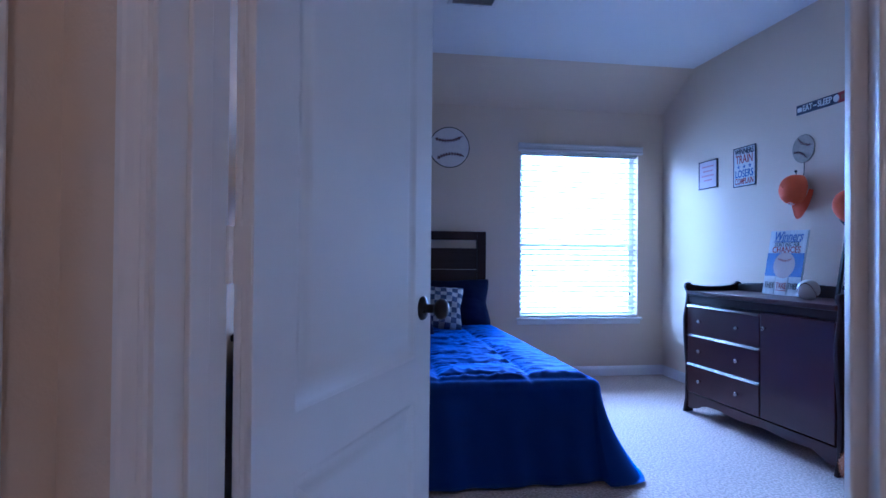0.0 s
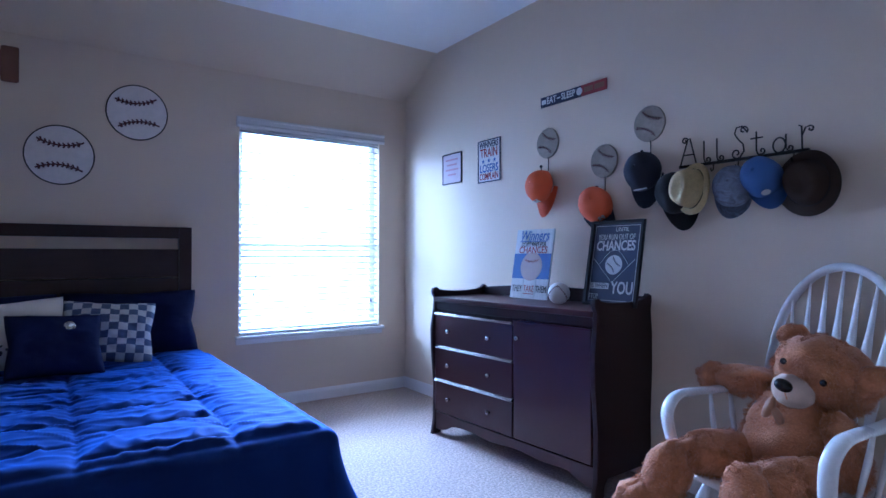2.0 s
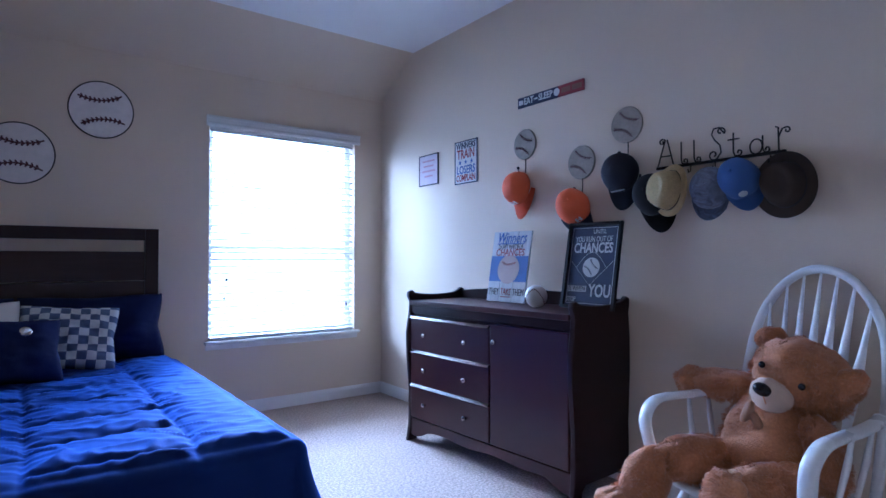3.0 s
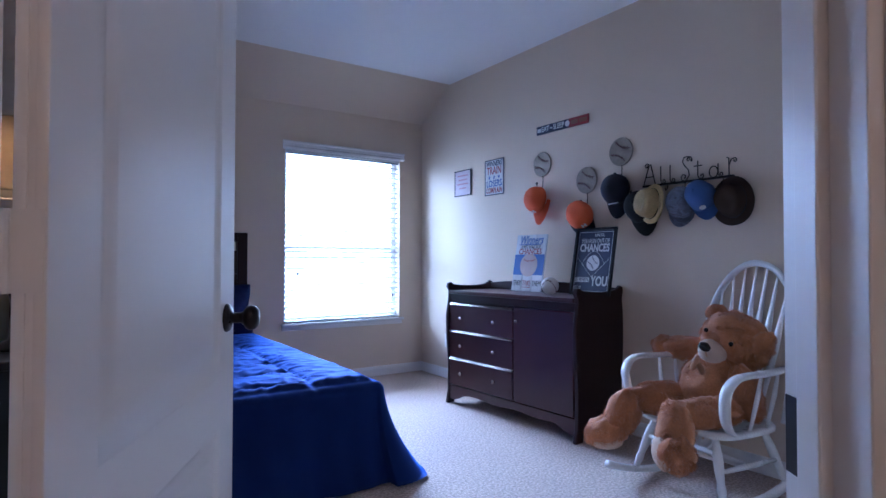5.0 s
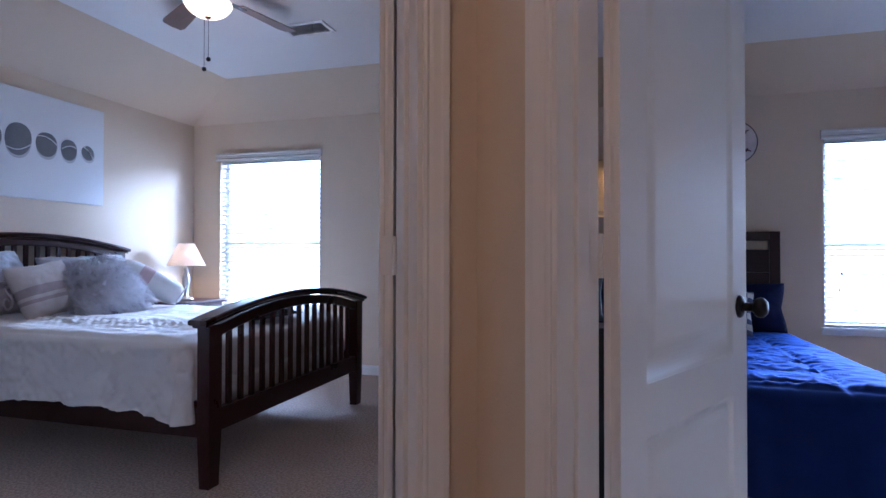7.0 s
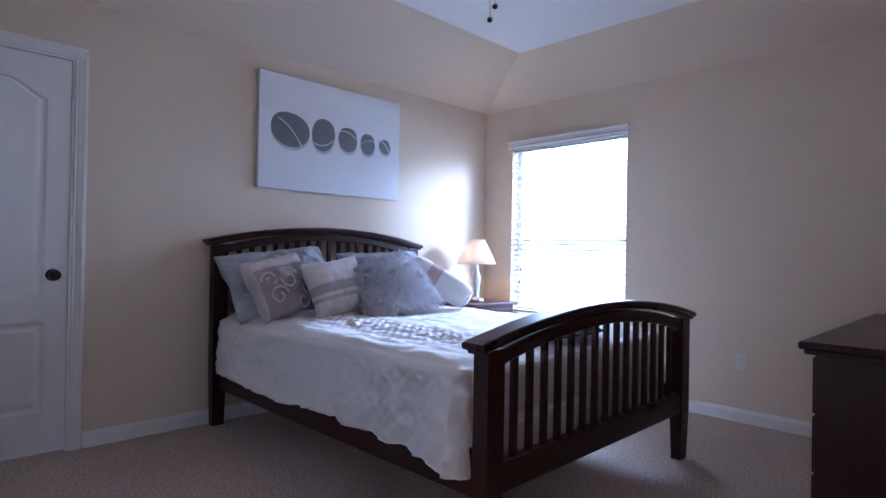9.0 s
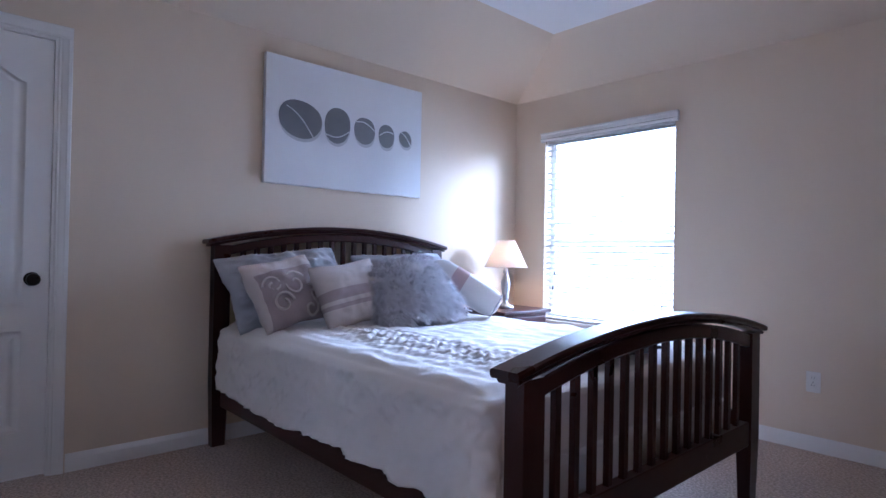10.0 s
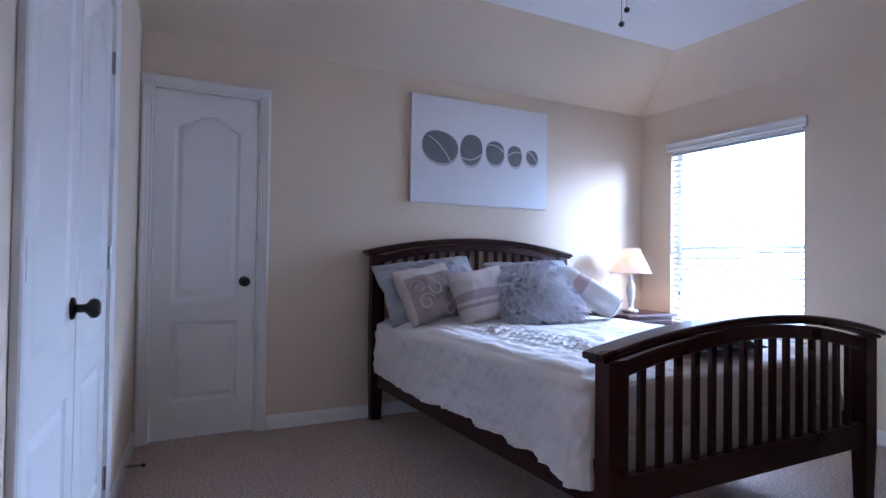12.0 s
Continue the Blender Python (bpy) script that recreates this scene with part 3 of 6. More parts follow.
def drape(x0, x1, y0, y1, ztop, drop, puff, hem=None, nx=90, ny=110, corner=0.09, flare=0.10, side=("x0", "x1", "y0"), folds=0.012):
    """A cover over a mattress from (x0, y0) to (x1, y1); it hangs over the sides named. puff(x, y) raises the top."""
    bm = bmesh.new()
    ex0, ex1 = (drop if "x0" in side else 0.0), (drop if "x1" in side else 0.0)
    ey0, ey1 = (drop if "y0" in side else 0.0), (drop if "y1" in side else 0.0)
    grid = []
    for j in range(ny + 1):
        row = []
        for i in range(nx + 1):
            u = x0 - ex0 + (x1 - x0 + ex0 + ex1) * i / nx
            v = y0 - ey0 + (y1 - y0 + ey0 + ey1) * j / ny
            cx, cy = min(max(u, x0), x1), min(max(v, y0), y1)
            dx, dy = u - cx, v - cy
            d = math.hypot(dx, dy)
            if d < 1e-6:
                edge = min(u - x0 if ex0 else 9, x1 - u if ex1 else 9, v - y0 if ey0 else 9, y1 - v if ey1 else 9)
                r = 0.06
                sag = 0 if edge > r else 0.022 * (1 - edge / r) ** 2
                p = Vector((u, v, ztop + puff(u, v) * min(1, edge / 0.05 + 0.25) - sag))
            else:
                k = d if (abs(dx) < 1e-6 or abs(dy) < 1e-6) else max(abs(dx), abs(dy)) * 0.85 + d * 0.15
                nx_, ny_ = dx / d, dy / d
                down = k
                r = 0.05
                if down < r * 1.57:
                    a = down / r
                    out, fall = r * math.sin(a), r * (1 - math.cos(a))
                else:
                    out, fall = r, r + (down - r * 1.57)
                t = max(0, fall - r) / max(drop, 0.01)
                wave = folds * t * (math.sin(23 * (cx + cy) + 3 * nx_) + 0.6 * math.sin(41 * (cx - cy) + 1.3))
                if abs(dx) > 1e-6 and abs(dy) > 1e-6:
                    wave += corner * t
                out += flare * t * t + wave
                p = Vector((cx + nx_ * out, cy + ny_ * out, ztop - 0.022 - fall + 0.4 * puff(cx, cy) * max(0, 1 - 6 * t)))
                if abs(dx) < 1e-6 or abs(dy) < 1e-6:
                    p += Vector((nx_, ny_, 0)) * 0.006 * noise.noise((u * 9, v * 9, 1.7))
                if hem:
                    p.z = max(p.z, hem(cx, cy))
            row.append(bm.verts.new(p))
        grid.append(row)
    for j in range(ny):
        for i in range(nx):
            bm.faces.new((grid[j][i], grid[j][i + 1], grid[j + 1][i + 1], grid[j + 1][i]))
    return bm


def pillow_mesh(w, h, t, n=28, pinch=0.10, wrinkle=0.006, seed=0.0, stripes=None):
    """A stuffed pillow in the xz plane, t thick in y, base at z = 0. stripes(u, v) picks a material slot."""
    bm = bmesh.new()
    shells = []
    for s in (-1, 1):
        grid = []
        for j in range(n + 1):
            row = []
            for i in range(n + 1):
                u, v = 2 * i / n - 1, 2 * j / n - 1
                prof = max(0.0, (1 - abs(u) ** 2.6) * (1 - abs(v) ** 2.6)) ** 0.55
                k = 1 - pinch * (1 - abs(u * v)) * (abs(u) ** 4 * (1 - v * v) + abs(v) ** 4 * (1 - u * u)) - 0.02 * abs(u * v)
                x = u * w / 2 * k
                z = h / 2 + v * h / 2 * k
                y = s * t / 2 * prof
                y += s * prof * wrinkle * 2.2 * noise.noise((u * 2.6 + seed, v * 2.6, s * 3.1 + seed)) + s * prof * wrinkle * 0.8 * noise.noise((u * 7 + seed, v * 7, s)) + s * prof ** 0.4 * wrinkle * 0.7 * max(0.0, 1 - 4 * abs(noise.noise((u * 2.2 + seed, v * 4.5 + u * 2, s + 2.0))))
                row.append(bm.verts.new((x, y, z)))
            grid.append(row)
        shells.append(grid)
        for j in range(n):
            for i in range(n):
                f = bm.faces.new((grid[j][i], grid[j][i + 1], grid[j + 1][i + 1], grid[j + 1][i]))
                if stripes:
                    f.material_index = stripes((i + 0.5) / n, (j + 0.5) / n)
    bmesh.ops.remove_doubles(bm, verts=bm.verts[:], dist=0.0004)
    return bm


def place(ob, x, y, z, rx=0, ry=0, rz=0):
    ob.matrix_basis = pose(x, y, z, rx, ry, rz)
    return ob


# ---- room 1: bed ----
BX0, BX1, BY0, BY1, BZ = -0.12, 1.36, 3.00, 4.98, 0.475
bed1 = thing("bed", (BX0 + BX1) / 2, BY1, 0, 0, "dark espresso wooden bed with plank headboard against the wall", "bed")
hbw0, hbw1 = -0.16 - 0.62, 1.327 - 0.62
HB = 0.62


def bx(name, x0, x1, y0, y1, z0, z1, mat, parent, bevel=0.004, label=""):
    return part(name, slab(x0, x1, y0, y1, z0, z1, bevel), mat, parent, label)


bed1.matrix_basis = pose(HB, 5.0, 0)
bx("headboard_post", hbw0, hbw0 + 0.075, 0.01, 0.075, 0, 1.262, ESPRESSO, bed1)
bx("headboard_post", hbw1 - 0.075, hbw1, 0.01, 0.075, 0, 1.262, ESPRESSO, bed1)
bx("headboard_rail", hbw0 + 0.075, hbw1 - 0.075, 0.012, 0.073, 1.19, 1.262, ESPRESSO, bed1)
bx("headboard_rail", hbw0 + 0.075, hbw1 - 0.075, 0.02, 0.065, 0.30, 0.40, ESPRESSO, bed1)
for i in range(4):
    bx("headboard_plank", hbw0 + 0.072, hbw1 - 0.072, 0.027, 0.055, 0.40 + i * 0.181, 0.40 + (i + 1) * 0.181 - 0.004, WALNUT, bed1, 0.003)
bx("side_rail", hbw0 + 0.01, hbw0 + 0.045, -1.95, 0.01, 0.14, 0.32, ESPRESSO, bed1)
bx("side_rail", hbw1 - 0.045, hbw1 - 0.01, -1.95, 0.01, 0.14, 0.32, ESPRESSO, bed1)
bx("foot_rail", hbw0 + 0.01, hbw1 - 0.01, -1.985, -1.95, 0.10, 0.34, ESPRESSO, bed1)
for x in (hbw0 + 0.01, hbw1 - 0.08):
    bx("leg", x, x + 0.07, -1.99, -1.92, 0, 0.34, ESPRESSO, bed1)
mat1 = part("mattress", slab(BX0 + 0.03, BX1 - 0.03, BY0 + 0.03, BY1 - 0.02, 0.24, BZ - 0.035, 0.05, 4), NAVY)
tagged(mat1, "thick mattress in a dark navy sheet on a bed", "mattress")


SEAMS = (BX1 - 0.27, BX1 - 0.72, BX1 - 1.17)


def quilt1(x, y):
    """Long seams down the bed, cross seams between them in staggered rows, and puckers that gather along every seam."""
    dx = min(abs(x - c + 0.012 * noise.noise((y * 3.0, c, 0.5))) for c in SEAMS)
    col = sum(1 for c in SEAMS if x < c)
    dy = 9.0
    if col:
        k = (y + 0.02 * noise.noise((x * 3.0, 2.0, col)) - 0.13 * (col % 2)) / 0.29
        dy = abs(k - round(k)) * 0.29
    d = min(dx, dy)
    puff = 0.011 * (1 - math.exp(-(d / 0.05) ** 2)) - 0.009 * math.exp(-(d / 0.012) ** 2)
    near = math.exp(-(d / 0.13) ** 2)
    along = noise.noise((x * 30, y * 7, 1.0)) if dy < dx else noise.noise((x * 6, y * 26, 3.0))
    creases = max(0.0, 1 - 7 * abs(noise.noise((x * 6.5 + 0.8 * y, y * 8.0, 2.2))))
    fold = max(0.0, 1 - 5 * abs(noise.noise((x * 4.0, y * 11.0 + x * 3, 7.1))))
    return puff + (0.0012 + 0.0050 * near) * along + 0.0075 * creases * (0.35 + near) + 0.0035 * fold + 0.006 * noise.noise((x * 2.3, y * 2.1, 8.0))


comf = part("comforter", drape(BX0 - 0.02, BX1 + 0.03, BY0 - 0.03, BY1 - 0.06, BZ, 0.47, quilt1, hem=lambda x, y: 0.014, nx=230, ny=270, flare=0.19, corner=0.07), BLUE, None, smooth=True)
tagged(comf, "royal blue quilted comforter spread over the bed", "comforter")


# ---- room 1: pillows and headboard things ----
CREAM = material("cream_cotton", (0.66, 0.62, 0.56), 0.9, vary=0.06, scale=10, bump=0.2, bump_scale=500)
CHECKB = material("slate_blue_weave", (0.10, 0.13, 0.22), 0.9, vary=0.25, scale=60, bump=0.5, bump_scale=300)
CHECKW = material("ivory_weave", (0.62, 0.62, 0.60), 0.9, vary=0.12, scale=60, bump=0.5, bump_scale=300)
INK = material("dark_ink", (0.03, 0.03, 0.035), 0.7, vary=0.2, scale=40)


def pillow(name, w, h, t, x, y, z, rx, ry, rz, mats, label, **more):
    ob = part(name, pillow_mesh(w, h, t, **more), mats, None, smooth=True)
    return tagged(place(ob, x, y, z, rx, ry, rz), label, "pillow")


pillow("pillow", 0.74, 0.40, 0.20, 0.98, 4.89, 0.475, -14, 0, 0, NAVY, "dark navy bed pillow leaning on the headboard", seed=1.0, wrinkle=0.012)
pillow("pillow", 0.74, 0.40, 0.20, 0.24, 4.88, 0.475, -14, 0, 0, NAVY, "dark navy bed pillow leaning on the headboard", seed=4.0, wrinkle=0.012)
pillow("pillow", 0.46, 0.36, 0.15, 0.82, 4.62, 0.49, -24, 4, -6, [CHECKW, CHECKB], "woven pillow with slate blue and ivory checks", seed=2.0, n=40, wrinkle=0.010,
       stripes=lambda u, v: (int(u * 10) + int(v * 8.4)) % 2)
words = pillow("pillow", 0.62, 0.38, 0.17, 0.36, 4.60, 0.49, -24, -4, 4, CREAM, "cream pillow printed with dark script", seed=6.0)
for i, (line, size) in enumerate((("mings", 0.13), ("ny", 0.11))):
    ob = link_mesh("script_print", letters(line, size, 0.002, shear=0.3, align="LEFT"), INK, words, "dark script print")
    ob.matrix_basis = pose(-0.22, -0.082, 0.13 + 0.14 * i, 0, 0, 0)
navy_p = pillow("pillow", 0.42, 0.34, 0.15, 0.60, 4.36, 0.49, -32, 3, 8, NAVY, "small dark navy pillow with a metal emblem", seed=9.0)
part("emblem", lathe([(0.0001, 0.012), (0.018, 0.010), (0.026, 0.004), (0.028, 0.0)], 16, Matrix.Translation((0.05, -0.070, 0.24)) @ pose(0, 0, 0, 90, 0, 0)), CHROME, navy_p, "small dull metal emblem", True)

# ---- room 1: dresser ----
dr = thing("dresser", 2.535, 3.335, 0, -87, "dark cherry changing-table dresser with three drawers and a door", "dresser")
DW, DD, DT = 0.612, 0.415, 0.830


def side_profile(front, back):
    """The S-shaped outline of an end panel: y (depth) and z."""
    pts = [(front - 0.020, 0), (front + 0.045, 0), (front + 0.050, 0.05), (front + 0.075, 0.075), (back - 0.075, 0.075), (back - 0.050, 0.05), (back - 0.045, 0), (back + 0.015, 0),
           (back + 0.000, 0.09), (back - 0.004, 0.30), (back + 0.010, 0.50), (back + 0.018, 0.64), (back + 0.006, 0.76), (back + 0.000, 0.82), (back + 0.010, 0.855),
           (back + 0.008, 0.885), (back - 0.016, 0.895), (back - 0.034, 0.880)]
    n = 10
    for i in range(1, n):
        t = i / n
        pts.append((back - 0.034 + (front + 0.034 - back + 0.034) * t, 0.872 - 0.012 * math.sin(math.pi * t)))
    pts += [(front + 0.034, 0.874), (front + 0.014, 0.888), (front - 0.012, 0.880), (front - 0.016, 0.855), (front + 0.002, 0.82), (front - 0.002, 0.76), (front - 0.022, 0.64), (front - 0.018, 0.50),
            (front + 0.000, 0.30), (front - 0.004, 0.09)]
    return pts


for x in (-DW, DW - 0.026):
    me = plate([side_profile(0.0, DD)], 0.026, 0.004)
    me.transform(Matrix.Translation((x, 0, 0)) @ pose(0, 0, 0, 0, 0, 90))
    link_mesh("end_panel", me, ESPRESSO, dr)
IW = DW - 0.026
bx("top", -IW, IW, -0.012, DD, DT - 0.028, DT, CHERRY, dr, 0.004)
bx("top_rail", -IW, IW, 0.006, 0.03, DT - 0.075, DT - 0.028, ESPRESSO, dr, 0.002)
bx("back_board", -IW, IW, DD - 0.018, DD - 0.002, 0.08, DT + 0.05, ESPRESSO, dr, 0.002)
me = plate([[(-IW, DT)] + [(-IW + 2 * IW * i / 20, DT + 0.045 + 0.028 * math.sin(math.pi * i / 20) ** 0.7) for i in range(21)] + [(IW, DT)]], 0.018, 0.003)
me.transform(Matrix.Translation((0, DD - 0.002, 0)))
link_mesh("back_gallery", me, ESPRESSO, dr)
bx("carcass", -IW, IW, 0.024, DD - 0.02, 0.085, DT - 0.03, ESPRESSO, dr, 0)
n = 24
apron = [(-IW, 0.135), (IW, 0.135), (IW, 0.035)]
for i in range(1, n):
    t = i / n
    k = min(1, max(0, (0.5 - abs(t - 0.5)) * 9 - 0.35))
    apron.append((IW - 2 * IW * t, 0.035 + 0.045 * (3 * k * k - 2 * k ** 3) + 0.006 * math.sin(2 * math.pi * t * 3)))
apron.append((-IW, 0.035))
me = plate([apron], 0.02, 0.003)
me.transform(Matrix.Translation((0, 0.022, 0)))
link_mesh("apron", me, CHERRY, dr)
SPLIT = 0.085
KN = [(0.0001, 0.026), (0.008, 0.0255), (0.0125, 0.022), (0.0135, 0.017), (0.011, 0.011), (0.006, 0.007), (0.005, 0.0)]


def pull(x, z, parent):
    part("knob", lathe(KN, 16, Matrix.Translation((x, -0.006, z)) @ pose(0, 0, 0, 90, 0, 0)), PULLM, parent, "small dark nickel knob", True)


z = 0.142
for h in (0.195, 0.195, 0.195):
    d = bx("drawer", -IW + 0.006, SPLIT - 0.004, -0.006, 0.10, z, z + h - 0.012, CHERRY, dr, 0.005, "dark red-brown drawer front")
    bm = bmesh.new()
    ends = [[bm.verts.new((x, y, z + h + k)) for y, k in ((0.004, -0.012), (-0.015, -0.012), (-0.016, -0.010), (-0.004, 0.003), (0.004, 0.003))] for x in (-IW + 0.006, SPLIT - 0.004)]
    for i in range(5):
        bm.faces.new((ends[0][i], ends[0][(i + 1) % 5], ends[1][(i + 1) % 5], ends[1][i]))
    bm.faces.new(ends[0])
    bm.faces.new(ends[1])
    part("drawer_edge", bm, LACQUER, d, "polished sloping drawer edge")
    for fx in (0.22, 0.74):
        pull(-IW + (SPLIT + IW) * fx, z + h * 0.48, d)
    z += h + 0.004
cd = bx("cabinet_door", SPLIT + 0.004, IW - 0.006, -0.006, 0.02, 0.142, DT - 0.082, CHERRY, dr, 0.005, "plain dark cabinet door")
pull(SPLIT + 0.045, 0.66, cd)
bm = bmesh.new()
box(bm, SPLIT + 0.004, IW - 0.006, -0.012, -0.004, DT - 0.086, DT - 0.080)
part("door_edge", bm, LACQUER, cd)

# things on the dresser
POSTER_W = material("weathered_white_boards", (0.62, 0.63, 0.64), 0.7, vary=0.14, scale=14, grain=0.25, grain_scale=60, stretch=(1, 1, 0.15))
POSTER_N = material("navy_print", (0.018, 0.025, 0.065), 0.6, vary=0.15, scale=20)
POSTER_B = material("worn_blue_print", (0.055, 0.12, 0.36), 0.7, vary=0.2, scale=18)
PINK = material("faded_tan_print", (0.42, 0.33, 0.30), 0.75, vary=0.2, scale=14)
REDP = material("worn_red_print", (0.26, 0.035, 0.04), 0.7, vary=0.2, scale=25)
PAPER = material("off_white_print", (0.66, 0.66, 0.66), 0.7, vary=0.08, scale=20)
BALLW = material("white_leather", (0.68, 0.66, 0.62), 0.5, vary=0.08, scale=20, bump=0.2, bump_scale=250)
STITCH = material("dark_red_stitching", (0.10, 0.025, 0.03), 0.7)


def word(parent, text, size, x, z, mat, width=None, name="lettering", y=-0.0005, shear=0.0, offset=0.0, roll=0.0):
    ob = link_mesh(name, letters(text, size, 0.0012, width=width, shear=shear, offset=offset), mat, parent)
    ob.matrix_basis = pose(x, y, z, 0, roll, 0)
    return ob


def seam(parent, cx, cz, r, y, side, mat, thick=0.0016, count=11, name="stitching", turn=0.0):
    """A curved ball seam with its stitches on a flat print."""
    bm = bmesh.new()
    pts = []
    for i in range(15):
        a = -0.95 + 1.9 * i / 14
        pts.append(Vector((a * r * 1.02 * math.cos(a * 0.3), 0, side * (r * 0.33 + r * 0.36 * (a / 0.85) ** 2 * 0.75))))
    pts = [p for p in pts if p.length < r * 0.985]
    m = Matrix.Translation((cx, y, cz)) @ pose(0, 0, 0, 0, turn, 0)
    tube([m @ p for p in pts], thick, 5, bm)
    for i in range(1, len(pts) - 1):
        p, d = pts[i], (pts[i + 1] - pts[i - 1]).normalized()
        n = Vector((-d.z, 0, d.x))
        for k in (-1, 1):
            tube([m @ p, m @ (p + (k * n - d * 0.8) * r * 0.085)], thick * 1.2, 4, bm)
    return part(name, bm, mat, parent)


s1 = thing("wooden_sign", 2.835, 3.450, DT + 0.001, -87, "weathered white and blue plank sign with baseball lettering", "sign")
sg1 = new("sign_board")
sg1.parent = s1
sg1.matrix_basis = pose(0, 0, 0, -10, 0, 0)
for i in range(3):
    x = -0.145 + 0.0975 * i
    me = plate([rect(x, x + 0.0945, 0, 0.405)], 0.012, 0.0015)
    link_mesh("plank", me, POSTER_W, sg1)
FR = -0.0125
me = plate([rect(-0.1445, 0.1435, 0.115, 0.262)], 0.0006)
link_mesh("blue_band", me, POSTER_B, sg1).location.y = -0.0118
link_mesh("ball_print", plate([circle(0, 0.186, 0.083)], 0.0006), PINK, sg1).location.y = -0.0124
seam(sg1, 0, 0.186, 0.083, -0.0135, 1, REDP, 0.0009)
word(sg1, "Winners", 0.085, 0, 0.365, POSTER_B, 0.22, y=FR, shear=0.25, offset=0.001)
link_mesh("swash", plate([rect(-0.11, 0.10, 0.331, 0.337)], 0.0008), POSTER_B, sg1).location.y = -0.0118
word(sg1, "DON'T WAIT FOR", 0.040, 0, 0.314, INK, 0.19, y=FR)
word(sg1, "CHANCES", 0.056, 0, 0.281, REDP, 0.22, y=FR, offset=0.0006)
word(sg1, "THEY", 0.055, -0.094, 0.055, INK, 0.078, y=FR)
word(sg1, "TAKE", 0.055, 0.0, 0.055, REDP, 0.080, y=FR)
word(sg1, "THEM", 0.055, 0.094, 0.055, INK, 0.082, y=FR)
link_mesh("underline", plate([rect(-0.04, 0.04, 0.026, 0.030)], 0.0008), REDP, sg1).location.y = -0.0118

s2 = thing("framed_sign", 2.835, 2.875, DT + 0.001, -87, "dark navy metal sign with white baseball lettering in black frame", "sign")
sg2 = new("sign_panel")
sg2.parent = s2
sg2.matrix_basis = pose(0, 0, 0, -11, 0, 0)
link_mesh("frame", plate([rect(-0.155, 0.155, 0, 0.43), rect(-0.138, 0.138, 0.017, 0.413)], 0.018, 0.002), BLACK, sg2).location.y = 0.0
link_mesh("backing", plate([rect(-0.15, 0.15, 0.005, 0.425)], 0.006), POSTER_N, sg2)
link_mesh("border_line", plate([rect(-0.130, 0.130, 0.025, 0.405), rect(-0.1275, 0.1275, 0.0275, 0.4025)], 0.0012), PAPER, sg2).location.y = -0.0058
word(sg2, "UNTIL", 0.030, 0.03, 0.383, PAPER, 0.075, y=-0.0066)
word(sg2, "YOU RUN OUT OF", 0.040, 0, 0.345, PAPER, 0.215, y=-0.0066)
word(sg2, "CHANCES", 0.070, 0, 0.300, PAPER, 0.225, y=-0.0066, offset=0.0016)
link_mesh("ball_print", plate([circle(0, 0.205, 0.049)], 0.0012), PAPER, sg2).location.y = -0.0058
seam(sg2, 0, 0.205, 0.049, -0.0074, 1, POSTER_N, 0.0012, turn=45)
seam(sg2, 0, 0.205, 0.049, -0.0074, -1, POSTER_N, 0.0012, turn=45)
bm = bmesh.new()
tube([(-0.12, -0.007, 0.235), (0, -0.007, 0.115), (0.12, -0.007, 0.235)], 0.0012, 5, bm)
tube([(-0.085 + 0.17 * i / 12, -0.007, 0.205 + 0.075 * math.sin(math.pi * i / 12)) for i in range(13)], 0.0010, 5, bm)
part("diamond_line", bm, PAPER, sg2)
link_mesh("label_bar", plate([rect(-0.125, -0.015, 0.083, 0.113)], 0.0012), PAPER, sg2).location.y = -0.0058
word(sg2, "IS WHEN", 0.034, -0.07, 0.098, POSTER_N, 0.095, y=-0.0074)
word(sg2, "YOU", 0.085, 0.062, 0.088, PAPER, 0.125, y=-0.0066, offset=0.002)
word(sg2, "STOP", 0.034, -0.10, 0.045, PAPER, 0.055, y=-0.0066)

ball = thing("baseball", 2.715, 3.098, DT + 0.0565, 30, "large white baseball with stitched seams on the dresser", "baseball")
bm = bmesh.new()
bmesh.ops.create_uvsphere(bm, u_segments=32, v_segments=20, radius=0.056)
part("cover", bm, BALLW, ball, smooth=True)
bm = bmesh.new()
seam_pts = []
for i in range(97):
    t = 2 * math.pi * i / 96
    a, b = t, 0.72 * math.cos(2 * t)
    p = Vector((math.cos(a) * math.cos(b), math.sin(a) * math.cos(b), math.sin(b))) * 0.0565
    seam_pts.append(p)
tube(seam_pts, 0.0010, 5, bm)
for i in range(0, 96, 2):
    p, q = seam_pts[i], seam_pts[i + 1]
    d = (q - p).normalized()
    s = d.cross(p.normalized())
    for k in (-1, 1):
        tube([p, (p + k * s * 0.006 + d * 0.003).normalized() * 0.0568], 0.0010, 4, bm)
part("stitching", bm, STITCH, ball)

# ---- room 1: things on the walls ----
TIN = material("pressed_tin_ball_print", (0.34, 0.29, 0.23), 0.55, vary=0.35, scale=14, grain=0.35, grain_scale=60)
DARKST = material("dark_red_printed_stitching", (0.085, 0.028, 0.040), 0.7)
TINEDGE = material("dark_tin_edge", (0.06, 0.05, 0.05), 0.5, metal=0.3)


